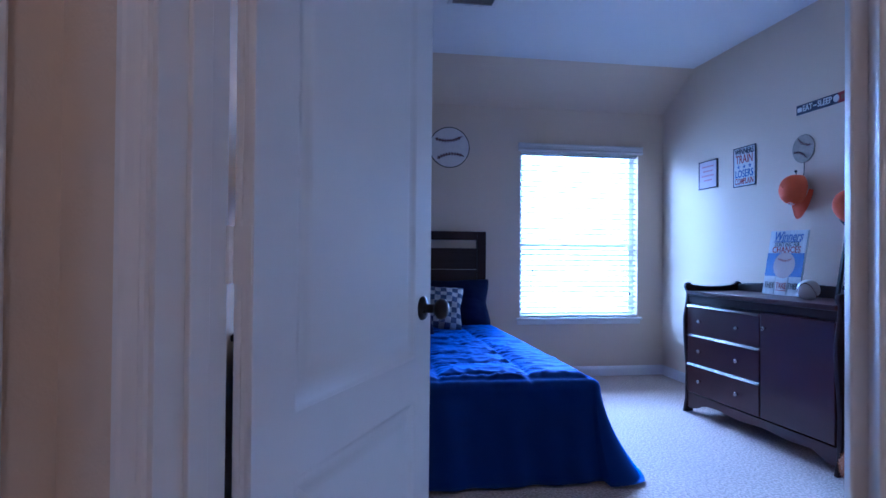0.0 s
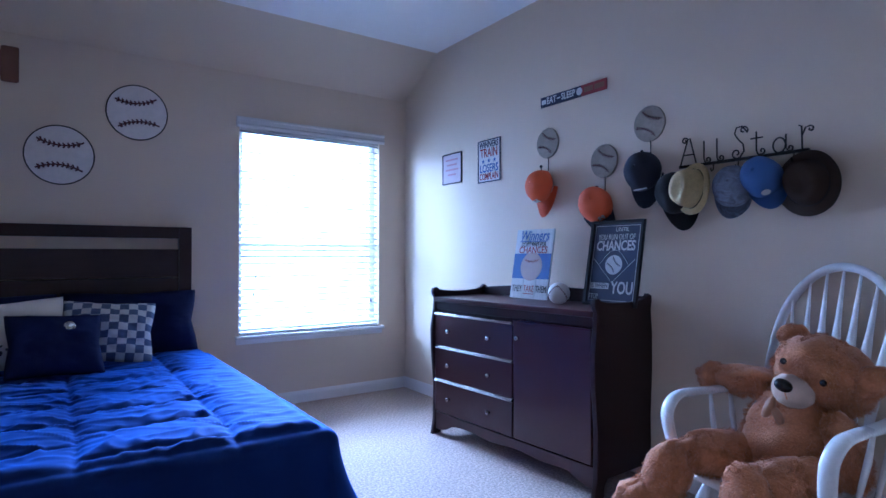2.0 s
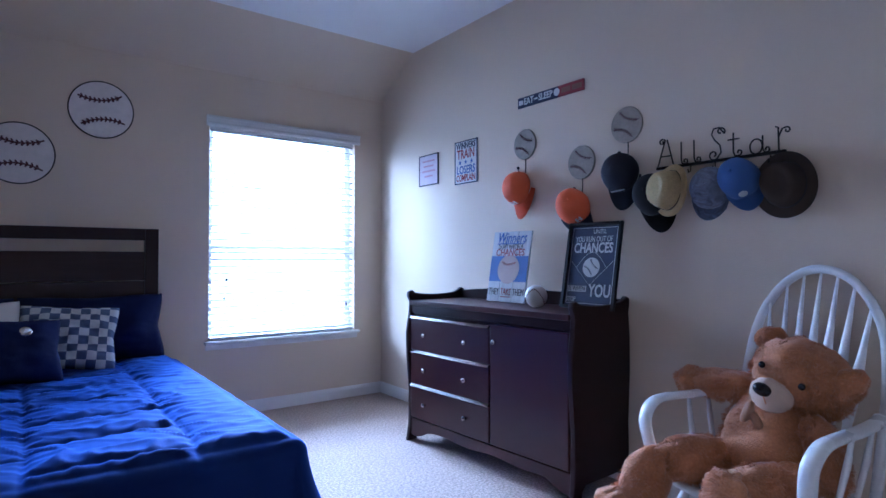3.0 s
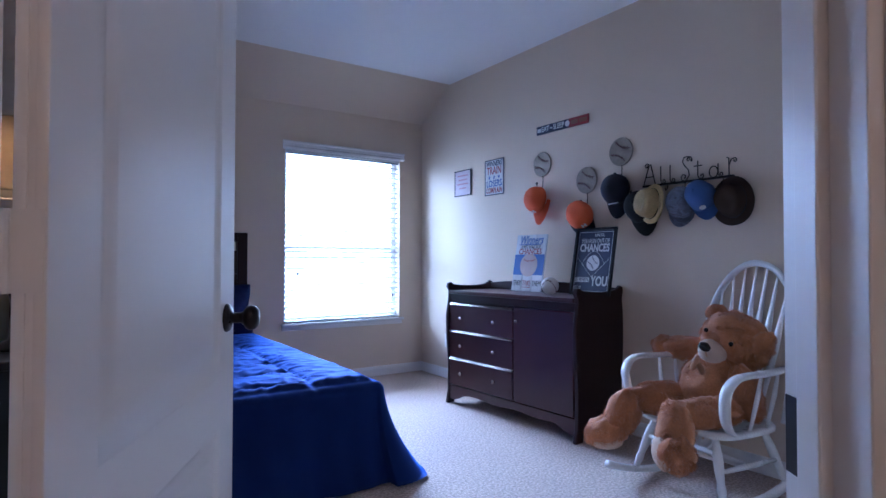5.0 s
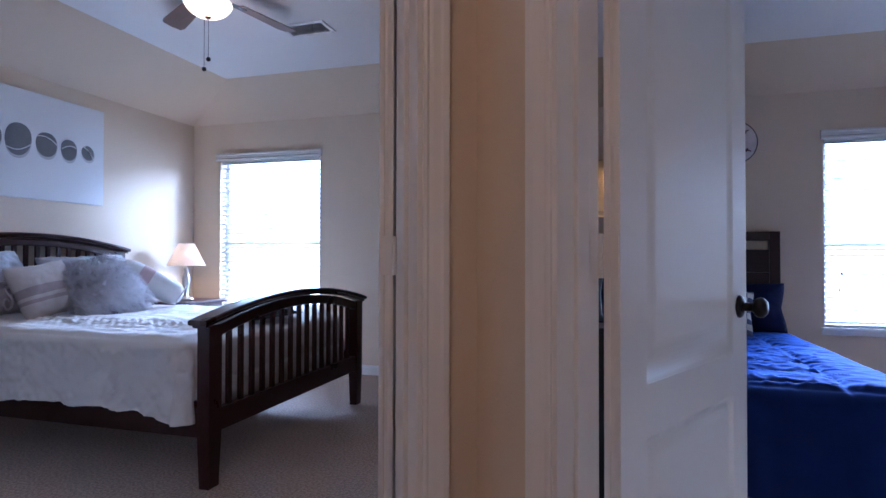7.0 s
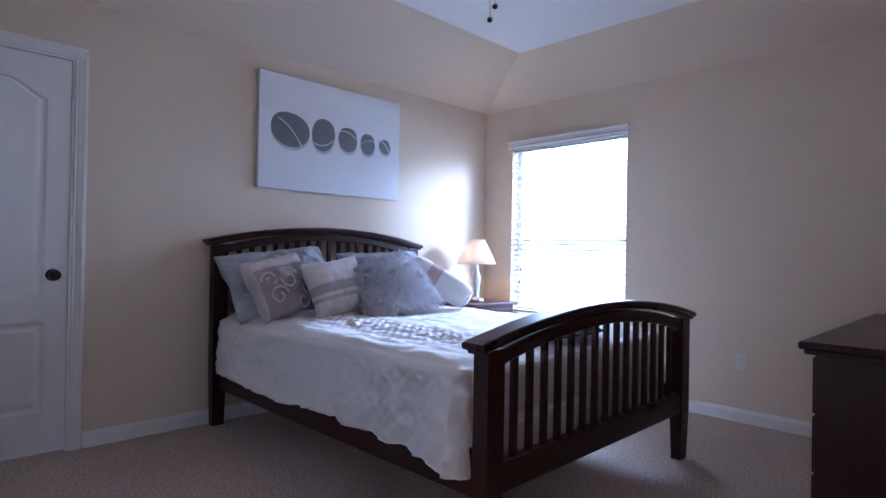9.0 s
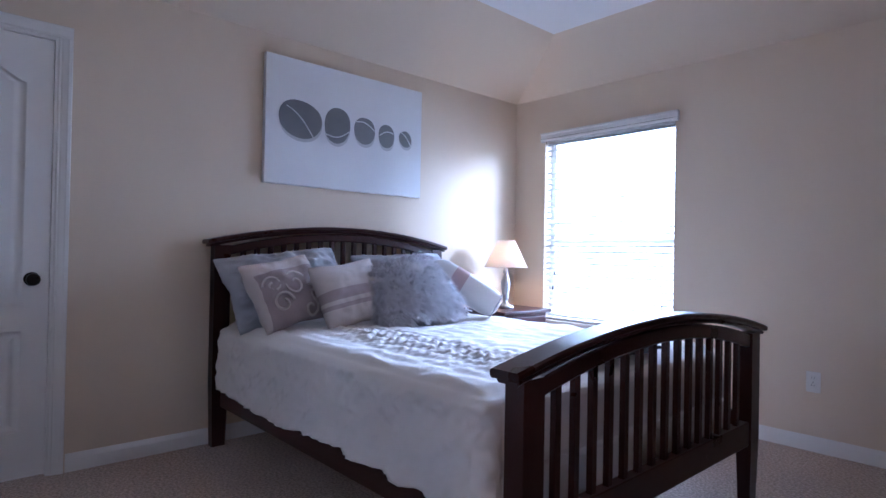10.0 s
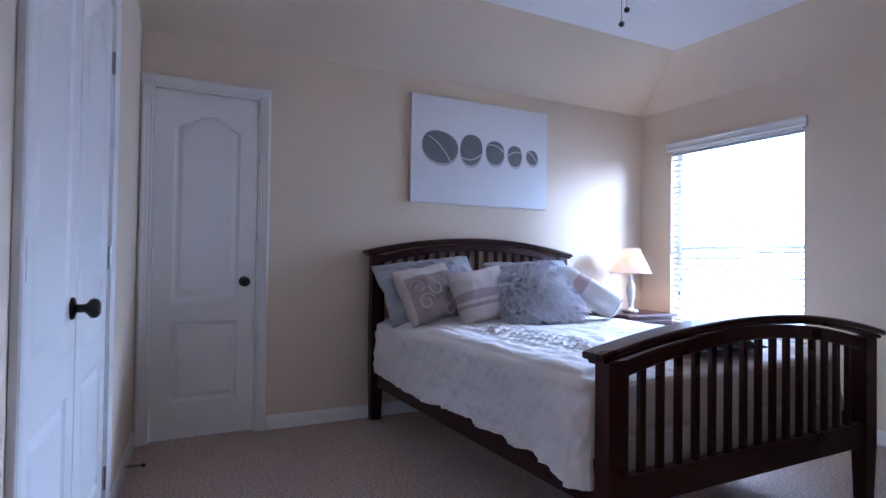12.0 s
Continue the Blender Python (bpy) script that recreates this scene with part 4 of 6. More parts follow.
def wall_ball(name, m, r, mat, label, turn, group):
    root = new(name)
    root.matrix_basis = m
    tagged(root, label, "wall decoration", group)
    bm = lathe([(r, 0.0), (r * 1.0, 0.006), (r * 0.985, 0.009), (r * 0.96, 0.0095), (0.0001, 0.011)], 48, pose(0, 0, 0, 90, 0, 0))
    part("disc", bm, mat, root)
    if mat is not TIN:
        part("rim", tube([(r * math.cos(2 * math.pi * i / 48), -0.007, r * math.sin(2 * math.pi * i / 48)) for i in range(49)], 0.0045, 6), TINEDGE, root, smooth=True)
    seam(root, 0, 0, r, -0.0115, 1, DARKST, r * (0.030 if mat is not TIN else 0.018), turn=turn)
    seam(root, 0, 0, r, -0.0115, -1, DARKST, r * (0.030 if mat is not TIN else 0.018), turn=turn)
    return root


BALLP = material("printed_ball_wood", (0.76, 0.71, 0.68), 0.6, vary=0.08, scale=14, grain=0.12, grain_scale=40)
wall_ball("baseball_plaque", pose(1.018, FY1 - 0.001, 1.984), 0.172, BALLP, "round wooden baseball plaque with dark stitching", -6, "baseball plaques over the bed")
wall_ball("baseball_plaque", pose(0.612, FY1 - 0.001, 1.676), 0.174, BALLP, "round wooden baseball plaque with dark stitching", 2, "baseball plaques over the bed")

bbsign = thing("letter_sign", 0.22, FY1 - 0.001, 2.17, 0, "red and white baseball letter sign with wooden bat block", "sign")
link_mesh("letter", letters("B", 0.26, 0.016, offset=0.006), PAPER, bbsign).matrix_basis = pose(-0.09, 0, 0)
link_mesh("letter_shadow", letters("B", 0.26, 0.008, offset=0.016), TINEDGE, bbsign).matrix_basis = pose(-0.09, 0, 0)
bx("red_block", -0.005, 0.125, -0.018, -0.001, -0.075, 0.075, REDP, bbsign, 0.004)
WOODB = material("brown_bat_wood", (0.20, 0.09, 0.055), 0.5, vary=0.2, scale=12)
bx("wood_block", 0.110, 0.195, -0.03, -0.002, -0.105, 0.10, WOODB, bbsign, 0.012)


def right_wall(y, z):
    return pose(RX - 0.001, y, z, 0, 0, -90)


k1 = new("paper_sign")
k1.matrix_basis = right_wall(4.42, 1.715)
tagged(k1, "small faded pink paper sign in thin frame", "sign")
FADED = material("faded_rose_print", (0.40, 0.22, 0.26), 0.7, vary=0.2, scale=25)
PINKPAPER = material("faded_pink_paper", (0.50, 0.42, 0.46), 0.7, vary=0.1, scale=20)
link_mesh("sheet", plate([rect(-0.112, 0.112, -0.105, 0.105)], 0.006), PINKPAPER, k1)
link_mesh("thin_frame", plate([rect(-0.118, 0.118, -0.111, 0.111), rect(-0.111, 0.111, -0.104, 0.104)], 0.009), INK, k1)
for i, w in enumerate((0.15, 0.12, 0.16, 0.10)):
    link_mesh("print_bar", plate([rect(-w / 2, w / 2, 0.058 - 0.036 * i, 0.070 - 0.036 * i)], 0.001), FADED, k1).location.y = -0.006

k2 = new("metal_sign")
k2.matrix_basis = right_wall(3.995, 1.716)
tagged(k2, "white sign lettered in navy and red about winners", "sign")
link_mesh("sheet", plate([rect(-0.118, 0.118, -0.143, 0.143)], 0.004), PAPER, k2)
link_mesh("border", plate([rect(-0.118, 0.118, -0.143, 0.143), rect(-0.111, 0.111, -0.136, 0.136)], 0.006), POSTER_N, k2)
for text, size, z, mat, w in (("WINNERS", 0.058, 0.108, POSTER_N, 0.20), ("TRAIN", 0.085, 0.052, REDP, 0.18), ("LOSERS", 0.075, -0.052, POSTER_B, 0.19), ("COMPLAIN", 0.062, -0.106, REDP, 0.195)):
    word(k2, text, size, 0, z, mat, w, y=-0.0045, offset=0.0012)
for x in (-0.06, 0, 0.06):
    star = [((0.017 if i % 2 == 0 else 0.007) * math.sin(math.pi * i / 5) + x, (0.017 if i % 2 == 0 else 0.007) * math.cos(math.pi * i / 5)) for i in range(10)]
    link_mesh("star", plate([star], 0.001), POSTER_B, k2).location.y = -0.0045

k3 = new("long_sign")
k3.matrix_basis = right_wall(3.255, 1.99)
tagged(k3, "long narrow black and red sign lettered eat and sleep", "sign")
link_mesh("black_panel", plate([rect(-0.245, 0.070, -0.030, 0.030)], 0.008, 0.0008), POSTER_N, k3)
link_mesh("red_panel", plate([rect(0.070, 0.245, -0.030, 0.030)], 0.008, 0.0008), REDP, k3)
word(k3, "EAT", 0.052, -0.155, 0, PAPER, 0.075, y=-0.0085, offset=0.001)
word(k3, "SLEEP", 0.052, -0.025, 0, PAPER, 0.105, y=-0.0085, offset=0.001)
link_mesh("ball_print", plate([circle(0.058, 0, 0.021)], 0.0010), PAPER, k3).location.y = -0.0082
link_mesh("plate_print", plate([rect(-0.235, -0.20, -0.014, 0.012)], 0.001), PAPER, k3).location.y = -0.0082
link_mesh("bat_print", plate([rect(-0.112, -0.085, -0.004, 0.004)], 0.001), PAPER, k3).location.y = -0.0082
for a, b in ((0.092, 0.155), (0.165, 0.232)):
    link_mesh("print_bar", plate([rect(a, b, -0.014, 0.014)], 0.001), WOODB, k3).location.y = -0.0082


def hook_ball(y, z, r):
    """A pressed-tin ball with a wire hat hook under it."""
    root = wall_ball("hat_hook", right_wall(y, z), r, TIN, "round tin baseball hat hook on the wall", 25, "baseball hat hooks")
    bm = bmesh.new()
    tube([(0.008, -0.006, -r * 0.6), (0.010, -0.008, -r - 0.03), (0.010, -0.010, -r - 0.075), (0.002, -0.022, -r - 0.098), (-0.010, -0.040, -r - 0.088), (-0.014, -0.046, -r - 0.058)], 0.0028, 6, bm)
    part("wire_hook", bm, BLACK, root, "black wire hook")
    bm = bmesh.new()
    bmesh.ops.create_uvsphere(bm, u_segments=12, v_segments=8, radius=0.009)
    bmesh.ops.translate(bm, verts=bm.verts, vec=(-0.014, -0.046, -r - 0.052))
    part("hook_knob", bm, BLACK, root, smooth=True)


hook_ball(3.446, 1.742, 0.088)
hook_ball(3.030, 1.580, 0.088)
hook_ball(2.752, 1.725, 0.088)

ORANGE = material("orange_cap_cloth", (0.72, 0.13, 0.035), 0.8, vary=0.1, scale=14, bump=0.2, bump_scale=600)
CAPNAVY = material("navy_cap_cloth", (0.012, 0.014, 0.030), 0.85, vary=0.2, scale=14, bump=0.2, bump_scale=600)
CAPBLACK = material("black_cap_cloth", (0.010, 0.010, 0.011), 0.9, vary=0.2, scale=14, bump=0.2, bump_scale=600)
CAMO = material("grey_blue_camouflage_cloth", (0.24, 0.27, 0.36), 0.85, vary=0.8, scale=22, distort=1.2, grain=0.9, grain_scale=24, bump=0.2, bump_scale=600)
SKYBLUE = material("bright_blue_cap_cloth", (0.055, 0.115, 0.31), 0.8, vary=0.12, scale=14, bump=0.2, bump_scale=600)
STRAW = material("woven_straw", (0.90, 0.70, 0.35), 0.8, vary=0.15, scale=60, grain=0.25, grain_scale=180, bump=0.6, bump_scale=260)
FELT = material("dark_brown_felt", (0.095, 0.066, 0.048), 0.9, vary=0.2, scale=16, bump=0.2, bump_scale=500)
BAND = material("black_hat_band", (0.02, 0.018, 0.018), 0.6, vary=0.2, scale=30)


def cap(name, m, mat, brim_mat, label, logo=None, r=0.088, brim=0.075, mesh_back=False):
    """A baseball cap: crown dome along +z of its own frame, brim towards -y."""
    root = new(name)
    root.matrix_basis = m
    tagged(root, label, "hat", "hats on the wall")
    bm = bmesh.new()
    rings = []
    for j in range(9):
        t = j / 8 * math.pi / 2
        ring = []
        for i in range(24):
            a = 2 * math.pi * i / 24
            bulge = 1 + 0.05 * math.cos(a + math.pi / 2) + 0.012 * math.cos(6 * a) * math.cos(t)
            rr = r * math.cos(t) ** 0.72 * bulge
            ring.append(bm.verts.new((rr * math.cos(a), rr * 1.12 * math.sin(a), 0.105 * math.sin(t) ** 0.9)))
        rings.append(ring)
    for a, b in zip(rings, rings[1:]):
        for i in range(24):
            bm.faces.new((a[i], a[(i + 1) % 24], b[(i + 1) % 24], b[i]))
    bmesh.ops.remove_doubles(bm, verts=bm.verts[:], dist=0.0005)
    bmesh.ops.solidify(bm, geom=bm.faces[:], thickness=0.003)
    part("crown", bm, mat, root, smooth=True)
    bm = bmesh.new()
    grid = []
    for j in range(7):
        row = []
        for i in range(17):
            a = math.pi + math.pi * (0.06 + 0.88 * i / 16)
            k = j / 6
            out = 1 + k * (brim / r) * math.sin(math.pi * (0.06 + 0.88 * i / 16)) ** 0.7
            x, y = r * math.cos(a) * (1 + 0.10 * k), r * 1.12 * math.sin(a) * out
            row.append(bm.verts.new((x, y, 0.004 - 2.4 * x * x + 0.006 - 0.02 * k)))
        grid.append(row)
    for j in range(6):
        for i in range(16):
            bm.faces.new((grid[j][i], grid[j][i + 1], grid[j + 1][i + 1], grid[j + 1][i]))
    bmesh.ops.solidify(bm, geom=bm.faces[:], thickness=0.004)
    part("brim", bm, brim_mat, root, smooth=True)
    part("button", lathe([(0.0001, 0.005), (0.005, 0.004), (0.008, 0.0)], 10, Matrix.Translation((0, 0, 0.104))), mat, root, smooth=True)
    if logo:
        ob = link_mesh("front_emblem", logo, PAPER, root, "white front emblem")
        ob.matrix_basis = pose(0, -r * 1.145, 0.045, -12, 0, 0)
    return root


def hang(y, z, out, tilt, spin, yaw=0):
    """A pose on the right-hand wall: the crown's top points out of the wall turned by tilt, spun about it."""
    return pose(RX - out, y, z, 0, 0, -90 + yaw) @ pose(0, 0, 0, tilt, 0, 0) @ pose(0, 0, 0, 0, 0, spin)


cap("hat", hang(3.455, 1.485, 0.035, 80, 12, -6), ORANGE, ORANGE, "orange baseball cap hanging on a tin hook", plate([rect(-0.016, 0.016, -0.016, 0.016), rect(-0.006, 0.006, 0.004, 0.016), rect(-0.006, 0.006, -0.016, -0.004)], 0.002), brim=0.08)
cap("hat", hang(3.065, 1.350, 0.030, 76, 30, 22), ORANGE, CAPNAVY, "orange baseball cap with dark navy brim on hook", plate([rect(-0.016, 0.016, -0.016, 0.016), rect(-0.006, 0.006, 0.004, 0.016), rect(-0.006, 0.006, -0.016, -0.004)], 0.002), brim=0.085)
cap("hat", hang(2.765, 1.490, 0.028, 80, 6, 8), CAPNAVY, CAPNAVY, "dark navy baseball cap with white script on hook", plate([rect(-0.034, 0.034, -0.006, 0.004)], 0.002), brim=0.078)
cap("hat", hang(2.590, 1.370, 0.030, 80, 18, 8), CAPBLACK, CAPBLACK, "black baseball cap hanging under the metal rack", None, brim=0.078)
cap("hat", hang(2.325, 1.375, 0.022, 82, -6, 14), CAMO, CAMO, "grey blue camouflage cap hanging from the rack", None, brim=0.045, r=0.080)
cap("hat", hang(2.195, 1.395, 0.040, 76, 24, 4), SKYBLUE, SKYBLUE, "bright blue cap with white emblem on rack", plate([circle(0, 0, 0.017, 16)], 0.002), brim=0.05, r=0.076)


def brimmed_hat(name, m, mat, label, r, crown_r, band_mat, crown_h=0.10, curl=0.02):
    root = new(name)
    root.matrix_basis = m
    tagged(root, label, "hat", "hats on the wall")
    bm = lathe([(r, 0.012 + curl * 0.4), (r * 0.97, 0.004), (crown_r * 1.25, 0.0), (crown_r * 1.02, 0.006), (crown_r, 0.03), (crown_r * 0.94, crown_h * 0.7), (crown_r * 0.80, crown_h * 0.97), (crown_r * 0.5, crown_h * 0.90), (0.0001, crown_h * 0.80)], 40)
    for v in bm.verts:
        rad = math.hypot(v.co.x, v.co.y)
        v.co.y *= 1.10
        v.co.z += curl * (v.co.x / r) ** 2 * (1 if rad > crown_r * 1.1 else 0)
        if v.co.z > crown_h * 0.6:
            v.co.x *= 0.86
            v.co.z += 0.012 * abs(v.co.x) / crown_r
    bmesh.ops.solidify(bm, geom=bm.faces[:], thickness=0.003)
    part("hat_body", bm, mat, root, smooth=True)
    bm = lathe([(crown_r * 1.035, 0.006), (crown_r * 1.025, 0.030)], 40, caps=False)
    for v in bm.verts:
        v.co.y *= 1.10
    bmesh.ops.solidify(bm, geom=bm.faces[:], thickness=0.002)
    part("hat_band", bm, band_mat, root, smooth=True)
    return root


brimmed_hat("straw_hat", hang(2.470, 1.372, 0.062, 84, 0, -20), STRAW, "pale woven straw fedora with black band", 0.105, 0.078, BAND, curl=0.015)
brimmed_hat("felt_hat", hang(2.030, 1.355, 0.016, 86, 20, -6), FELT, "dark brown felt fedora with narrow leather band", 0.118, 0.080, BAND, 0.085, 0.01)

rk = new("hat_rack")
rk.matrix_basis = right_wall(2.31, 1.488)
tagged(rk, "black wire hat rack lettered All Star", "hat rack")
part("bar", slab(-0.275, 0.275, -0.020, -0.004, -0.006, 0.006, 0.002), BLACK, rk)


def spiral(cx, cz, r, a0, turns, sense=1, n=14):
    return [(cx + r * (1 - 0.72 * i / n) * math.cos(a0 + sense * turns * 2 * math.pi * i / n), -0.012, cz + r * (1 - 0.72 * i / n) * math.sin(a0 + sense * turns * 2 * math.pi * i / n)) for i in range(n + 1)]


def wire(name, *runs):
    bm = bmesh.new()
    for pts in runs:
        tube(pts, 0.0034, 6, bm)
    part(name, bm, BLACK, rk)


Y = -0.012
wire("letter_a", [(-0.272, Y, 0.0), (-0.232, Y, 0.125), (-0.222, Y, 0.125), (-0.190, Y, 0.0)], [(-0.256, Y, 0.052), (-0.205, Y, 0.052)], spiral(-0.248, 0.118, 0.016, 0.2, 1.1))
wire("letter_l", [(-0.155, Y, 0.105), (-0.155, Y, 0.025), (-0.150, Y, 0.010), (-0.138, Y, 0.006)] + spiral(-0.136, 0.018, 0.013, -1.57, 1.0))
wire("letter_l", [(-0.095, Y, 0.105), (-0.095, Y, 0.025), (-0.090, Y, 0.010), (-0.078, Y, 0.006)] + spiral(-0.076, 0.018, 0.013, -1.57, 1.0))
wire("letter_s", spiral(0.022, 0.120, 0.020, -0.6, 0.9)[::-1] + [(0.016, Y, 0.138), (-0.008, Y, 0.135), (-0.016, Y, 0.112), (-0.002, Y, 0.086), (0.020, Y, 0.062), (0.024, Y, 0.032), (0.006, Y, 0.008)] + spiral(-0.008, 0.026, 0.022, -1.3, 1.0, -1))
wire("letter_t", [(0.075, Y, 0.105), (0.075, Y, 0.025), (0.082, Y, 0.010), (0.094, Y, 0.008)] + spiral(0.098, 0.022, 0.013, -1.57, 0.9), [(0.052, Y, 0.078), (0.100, Y, 0.078)])
wire("letter_a", [(0.165 + 0.024 * math.cos(a), Y, 0.034 + 0.030 * math.sin(a)) for a in [2 * math.pi * i / 16 for i in range(17)]], [(0.190, Y, 0.075), (0.190, Y, 0.020), (0.198, Y, 0.008)] + spiral(0.206, 0.018, 0.012, -1.57, 0.9))
wire("letter_r", [(0.238, Y, 0.100), (0.248, Y, 0.095), (0.250, Y, 0.0)], [(0.250, Y, 0.060), (0.262, Y, 0.088), (0.278, Y, 0.092)] + spiral(0.280, 0.080, 0.012, 1.57, 0.9, -1))
for x in (-0.22, -0.11, 0.0, 0.11, 0.22):
    part("hook", tube([(x, -0.012, -0.004), (x, -0.016, -0.03), (x, -0.030, -0.038), (x, -0.036, -0.024)], 0.003, 6), BLACK, rk)


def outlet(m, label="white duplex wall outlet"):
    root = new("wall_outlet")
    root.matrix_basis = m
    tagged(root, label, "outlet")
    part("cover_plate", slab(-0.036, 0.036, -0.006, 0, -0.058, 0.058, 0.003), PLASTIC, root)
    for z in (-0.021, 0.021):
        rc = part("receptacle", slab(-0.016, 0.016, -0.0085, -0.004, z - 0.014, z + 0.014, 0.003), PLASTIC, root)
        for x in (-0.006, 0.006):
            part("slot", slab(x - 0.0012, x + 0.0012, -0.0092, -0.007, z - 0.001, z + 0.007, 0), INK, rc)
    part("screw", lathe([(0.0001, 0.001), (0.003, 0.0)], 8, pose(0, -0.0062, 0, 90, 0, 0)), CHROME, root)


outlet(right_wall(4.66, 0.33))


def vent(m, w, h):
    root = new("ceiling_vent")
    root.matrix_basis = m
    tagged(root, "white slatted metal ceiling air vent", "vent", "ceiling vents")
    part("frame", slab(-w / 2, w / 2, -h / 2, -h / 2 + 0.025, -0.012, 0, 0.003), WHITE, root)
    part("frame", slab(-w / 2, w / 2, h / 2 - 0.025, h / 2, -0.012, 0, 0.003), WHITE, root)
    part("frame", slab(-w / 2, -w / 2 + 0.025, -h / 2 + 0.025, h / 2 - 0.025, -0.012, 0, 0.003), WHITE, root)
    part("frame", slab(w / 2 - 0.025, w / 2, -h / 2 + 0.025, h / 2 - 0.025, -0.012, 0, 0.003), WHITE, root)
    part("backing", slab(-w / 2 + 0.02, w / 2 - 0.02, -h / 2 + 0.02, h / 2 - 0.02, -0.002, -0.0005, 0), TINEDGE, root)
    n = int((h - 0.05) / 0.014)
    for i in range(n):
        y = -h / 2 + 0.03 + i * (h - 0.06) / (n - 1)
        bm = bmesh.new()
        box(bm, -w / 2 + 0.025, w / 2 - 0.025, -0.005, 0.005, -0.0007, 0.0007, Matrix.Translation((0, y, -0.007)) @ pose(0, 0, 0, 38, 0, 0))
        part("slat", bm, WHITE, root)


vent(pose(0.93, 3.66, FLAT - 0.0005, 0, 0, 0), 0.30, 0.19)

# ---- room 1: rocking chair and bear ----
ch = thing("rocking_chair", 2.605, 1.965, 0, -98, "white painted wooden spindle-back rocking chair", "chair")
SEAT = 0.325


def flow(points, k=5):
    """Points on a smooth curve through those given, k to each stretch."""
    p = [Vector(q) for q in points]
    out = []
    for i in range(len(p) - 1):
        a, b, c, d = p[max(i - 1, 0)], p[i], p[i + 1], p[min(i + 2, len(p) - 1)]
        for j in range(k):
            t = j / k
            out.append(0.5 * (2 * b + (c - a) * t + (2 * a - 5 * b + 4 * c - d) * t * t + (3 * b - a - 3 * c + d) * t ** 3))
    return out + [p[-1]]


def limb(name, pts, r, parent, taper=None, flat=1.0, mat=None, steps=10):
    return part(name, tube(pts, r, steps, taper=taper, flat=flat), mat or WHITE, parent, smooth=True)


bm = bmesh.new()
n = 28
outline = []
for i in range(n):
    a = 2 * math.pi * i / n
    c, s = math.cos(a), math.sin(a)
    outline.append((0.245 * math.copysign(abs(c) ** 0.55, c) * (1.04 - 0.06 * s), 0.225 * math.copysign(abs(s) ** 0.55, s)))
rings = []
for k, z in ((0.94, 0.0), (1.0, 0.008), (1.0, 0.022), (0.97, 0.030), (0.80, 0.022), (0.3, 0.016)):
    rings.append([bm.verts.new((x * k, y * k, SEAT - 0.03 + z)) for x, y in outline])
for a, b in zip(rings, rings[1:]):
    for i in range(n):
        bm.faces.new((a[i], a[(i + 1) % n], b[(i + 1) % n], b[i]))
bm.faces.new(rings[0])
bm.faces.new(rings[-1])
part("seat", bm, WHITE, ch, smooth=True)


def lean(z, y0=0.205):
    """The back's rearward slope: y at height z above the floor."""
    return y0 + (z - SEAT) * 0.24


TOP, HALF = 1.038, 0.260
bow = []
for i in range(29):
    t = i / 28
    a = math.pi * t
    x = -HALF * math.cos(a)
    k = math.sin(a)
    z = SEAT + (TOP - SEAT) * (k ** 0.62)
    bow.append((x * (0.90 + 0.10 * min(1, k * 1.6)), lean(z) - 0.02 * (1 - abs(math.cos(a))), z))
limb("back_bow", bow, 0.0155, ch, flat=1.15)
for i in range(7):
    x = (i - 3) * 0.055
    zt = SEAT + (TOP - SEAT) * (max(0.05, 1 - (x / HALF) ** 2) ** 0.31) - 0.012
    z0, pts, tp = SEAT - 0.005, [], []
    for j in range(9):
        t = j / 8
        z = z0 + (zt - z0) * t
        pts.append((x * (0.72 + 0.28 * t + 0.05 * t), lean(z) - 0.012, z))
        tp.append(0.55 + 1.15 * math.exp(-((t - 0.52) / 0.24) ** 2) if t < 0.99 else 0.4)
    limb("spindle", pts, 0.0088, ch, tp, 1.5, steps=8)
